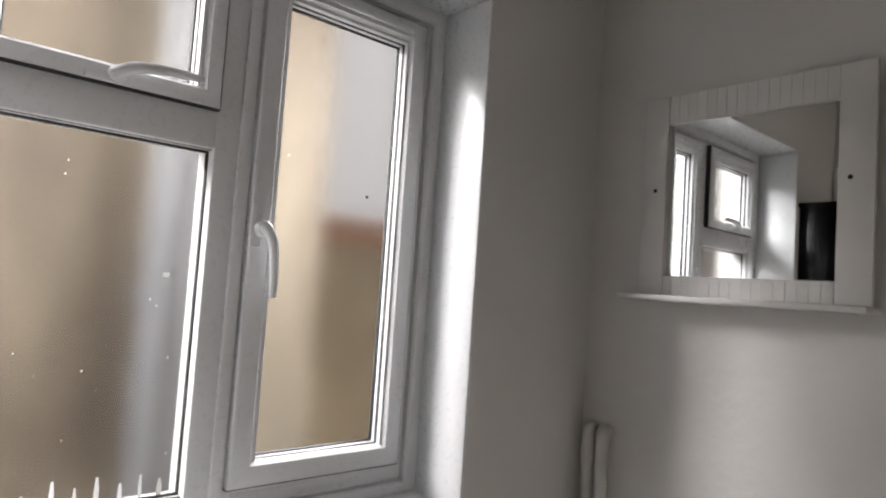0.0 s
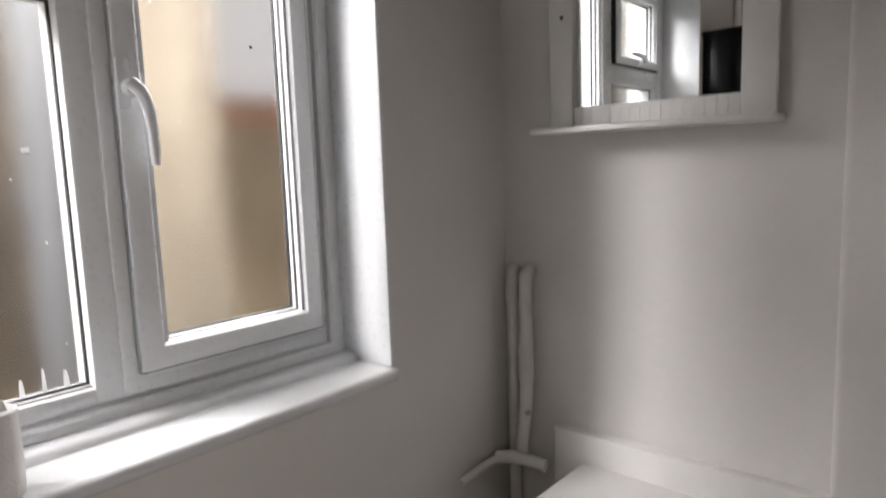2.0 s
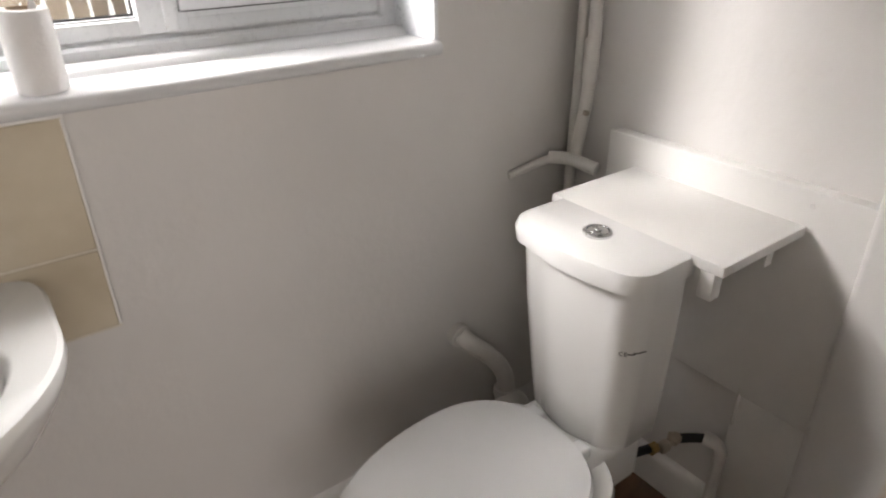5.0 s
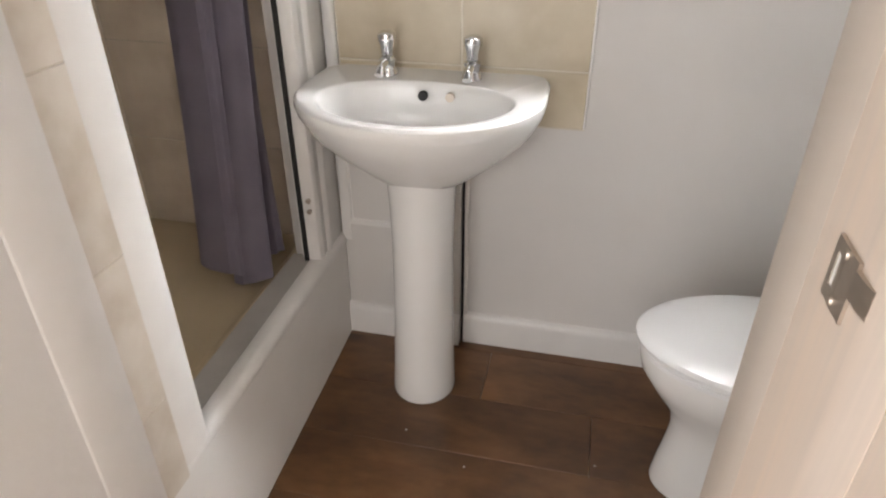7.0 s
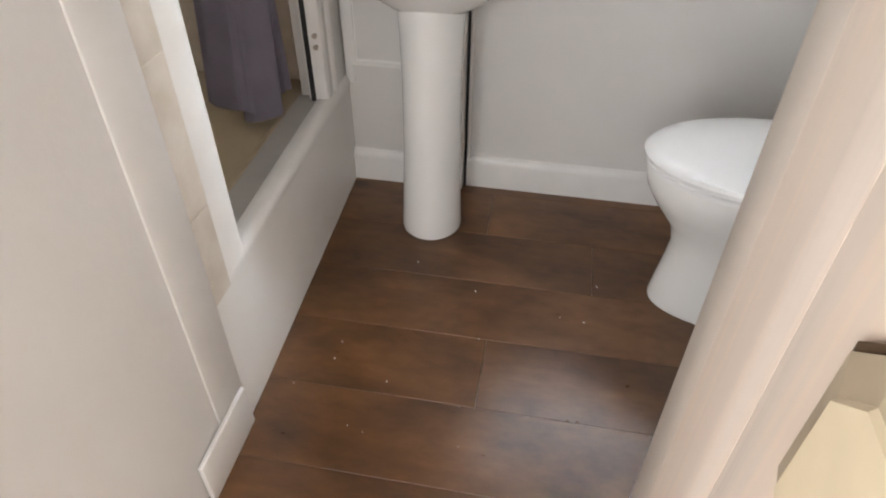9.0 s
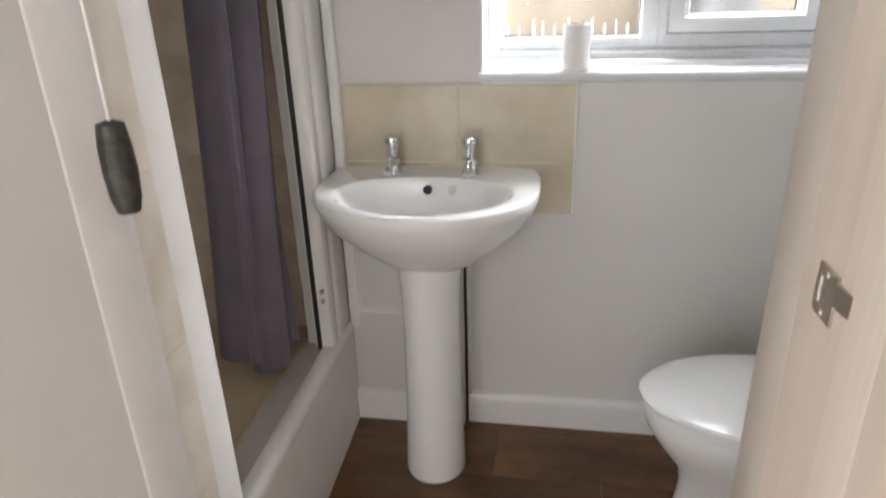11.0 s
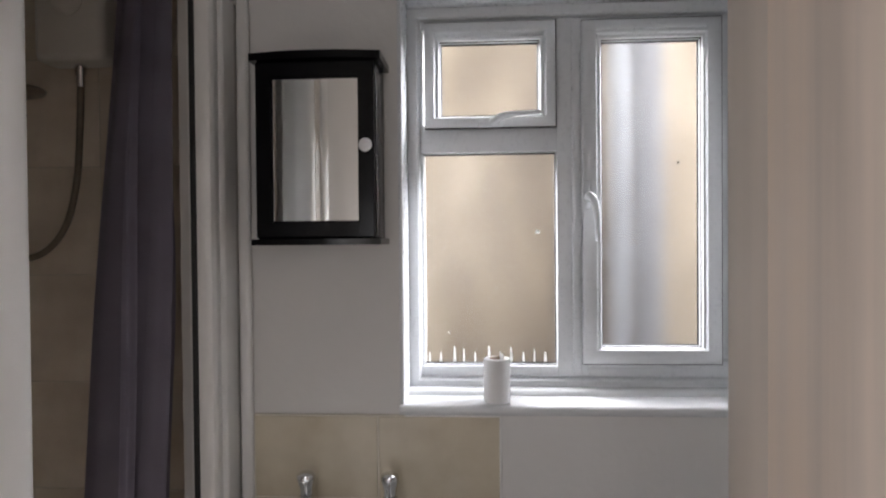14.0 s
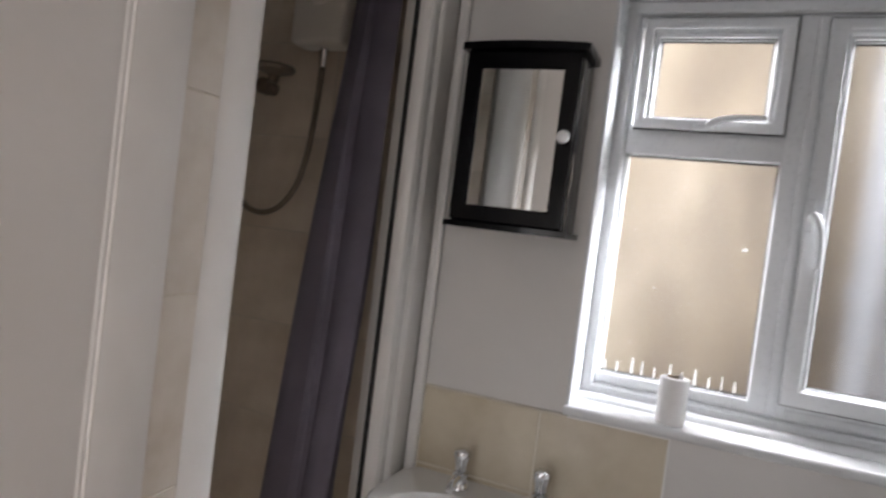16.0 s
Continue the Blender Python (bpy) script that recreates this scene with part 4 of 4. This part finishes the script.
part("socket", lathe([(0.0125, -0.03), (0.0148, -0.02), (0.0152, 0.0), (0.0138, 0.02), (0.0118, 0.03)], (1.5295, -0.0315, 1.115), "z", 14), PIPE, pipes, "lumpy painted socket")
part("pipe", tube([(1.503, -0.066, 0.765), (1.508, -0.065, 0.8), (1.516, -0.069, 0.87), (1.5195, -0.071, 0.94), (1.52, -0.073, 1.02), (1.5195, -0.071, 1.12), (1.527, -0.07, 1.15), (1.547, -0.066, 1.164)], 0.0132, 14, 5), PIPE, pipes)
part("socket", lathe([(0.013, -0.045), (0.0155, -0.038), (0.016, 0.0), (0.0155, 0.035), (0.013, 0.042)], (1.519, -0.07, 0.965), "z", 14), PIPE, pipes, "painted socket joint")
part("pipe", tube([(1.372, -0.004, 0.735), (1.392, -0.008, 0.74), (1.43, -0.016, 0.75), (1.468, -0.03, 0.76)], 0.0088, 12, 5), PIPE, pipes)
part("tee", tube([(1.464, -0.026, 0.762), (1.49, -0.06, 0.762), (1.508, -0.122, 0.752)], 0.0135, 14, 4), PIPE, pipes, "horizontal tee fitting")
part("clip", lathe([(0.006, -0.006), (0.006, 0.002)], (1.505, -0.08, 0.862), "y", 8), STEEL, pipes)

# ---- white framed mirror ----
wm = thing("wall_mirror", "white tongue-and-groove framed mirror with a small shelf", "mirror")
part("glass", box((1.5345, -0.486, 1.487), (1.5375, -0.184, 1.787)), MIRROR, wm, "clear mirror", smooth=False)
part("back_panel", box((1.538, -0.535, 1.449), (1.5495, -0.138, 1.842)), GLOSS, wm)
for y0, y1 in ((-0.54, -0.4865), (-0.1835, -0.132)):
    s = part("stile", box((1.527, y0, 1.449), (1.5376, y1, 1.845), 0.002), GLOSS, wm)
    part("screw", lathe([(0.0001, -0.0012), (0.0035, -0.001), (0.0042, 0.0)], (1.527, -0.505 if y0 < -0.4 else -0.16, 1.656), "x", 12), IRON, s, "dark screw head")
for z0, z1 in ((1.449, 1.4865), (1.7875, 1.845)):
    for k in range(16):
        y0 = -0.486 + k * 0.302 / 16
        part("slat", box((1.529, y0 + 0.0001, z0), (1.5376, y0 + 0.302 / 16 - 0.0002, z1), 0.0006, 1), GLOSS, wm)
part("shelf", box((1.47, -0.548, 1.437), (1.5495, -0.12, 1.4485), 0.003), GLOSS, wm, "narrow white shelf")

# ---- outside ----
structure("ground", boxes(((-400, 0.26, -0.5), (400, 400, -0.4))), CONCRETE, "concrete yard between the houses", "ground")
nb = thing("neighbour_house", "tan rendered side wall of the neighbouring house", "house")
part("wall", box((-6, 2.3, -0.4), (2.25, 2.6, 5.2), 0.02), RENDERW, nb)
# strip paints the recess shade right of the downpipe
part("recess_shade_strip", box((1.44, 2.27, -0.4), (1.60, 2.3, 5.2), 0.01), GREYP, nb, "grey strip painted as the shade of a recess in the wall")
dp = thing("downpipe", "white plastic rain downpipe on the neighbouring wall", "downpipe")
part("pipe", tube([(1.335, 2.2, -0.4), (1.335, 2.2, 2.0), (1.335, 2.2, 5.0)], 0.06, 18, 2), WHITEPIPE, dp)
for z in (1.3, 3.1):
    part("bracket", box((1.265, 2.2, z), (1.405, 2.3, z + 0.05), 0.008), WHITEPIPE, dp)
gw = thing("garden_wall", "tan rendered garden wall with an orange brick coping", "wall")
part("wall", box((2.26, 3.4, -0.4), (9.5, 3.62, 1.72), 0.01), GARDENW, gw)
for k in range(30):
    part("coping_brick", box((2.26 + k * 0.24, 3.36, 1.722), (2.492 + k * 0.24, 3.66, 1.93), 0.008, 1), COPING, gw)

structure("backdrop", boxes(((1.9, 9.0, -0.4), (30, 9.1, 14))), HAZE, "pale overcast sky and haze beyond the garden", "sky")

# ---- tiles of the shower ----
st = thing("shower_tiling", "beige marbled wall tiles lining the shower recess", "tiling", kind="structure")
part("grout_bed", boxes(((-0.85, -0.0078, 0.318), (-0.08, -0.0005, 2.349)), ((-0.8495, -0.752, 0.318), (-0.8422, -0.0078, 2.349)), ((-0.8422, -0.7595, 0.318), (-0.08, -0.7522, 2.349))), GROUT, st, smooth=False)
meshes = {}


def tile(lo, hi):
    size = tuple(round(q - p, 4) for p, q in zip(lo, hi))
    if size not in meshes:
        meshes[size] = finish("tile", box((0, 0, 0), size, 0.001, 1), TILE_S, True, False)
    ob = new("tile", meshes[size])
    ob.parent, ob.location = st, plan(lo)


for r in range(8):
    z0, z1 = 0.319 + r * 0.2535, min(0.319 + (r + 1) * 0.2535 - 0.003, 2.348)
    for c in range(3):
        x1 = -0.0805 - c * 0.2555
        tile((x1 - 0.2525, -0.009, z0), (x1, -0.0042, z1))
        tile((x1 - 0.2525, -0.7558, z0), (x1, -0.751, z1))
        tile((-0.8458, -0.0095 - (c + 1) * 0.246, z0), (-0.841, -0.0125 - c * 0.246, z1))

strip = thing("tile_strip", "pale marbled tile strip beside the shower opening", "tiling", kind="structure")
part("grout_bed", box((0.0045, -0.876, 0.329), (0.0265, -0.814, 2.03)), GROUT, strip, smooth=False)
edges = [0.33, 0.51, 0.762, 1.014, 1.266, 1.518, 1.77, 2.022]
for z0, z1 in zip(edges, edges[1:]):
    part("tile", box((0.0222, -0.8755, z0 + 0.0015), (0.0285, -0.8145, z1 - 0.0015), 0.0006, 1), TILE_P, strip)

# ---- floor planks ----
fl = thing("floor", "brown wood-effect vinyl plank floor with a worn sheen", "floor", kind="structure")
plank_meshes = {}
for r in range(7):
    y1 = -0.014 if r == 0 else -0.0465 - (r - 1) * 0.1835
    y0 = -0.0465 - r * 0.1835 + 0.001
    joints = {0: [0.9], 1: [0.42], 2: [0.697], 3: [1.1], 4: [0.468], 5: [0.95], 6: [0.6]}[r]
    xs = [-0.02] + joints + [1.552]
    for a, b in zip(xs, xs[1:]):
        size = round(b - a - 0.001, 4)
        if (size, r) not in plank_meshes:
            plank_meshes[(size, r)] = finish("plank", box((0, 0, 0), (size, y1 - y0, 0.006), 0.0006, 1), PLANK, False, False)
        ob = new("plank", plank_meshes[(size, r)])
        ob.parent, ob.location = fl, plan((a, y0, 0.028))

# paint flakes and dust on the floor
rnd = random.Random(5)
flakes = bmesh.new()
for k in range(20):
    x, y, q, w = rnd.uniform(0.06, 1.1), rnd.uniform(-0.9, -0.2), rnd.uniform(0, math.pi), rnd.uniform(0.0008, 0.0024)
    pts = [(x + w * rnd.uniform(0.5, 1.3) * math.cos(q + a), y + w * rnd.uniform(0.3, 0.9) * math.sin(q + a)) for a in (0, 1.3, 2.6, 3.9, 5.2)]
    loft([[(px, py, 0.0341) for px, py in pts], [(px, py, 0.0349) for px, py in pts]], bm=flakes)
tagged(part("paint_flakes", flakes, PAPER, smooth=False), "pale paint flakes and dust scattered on the floor", "debris", kind="stuff")
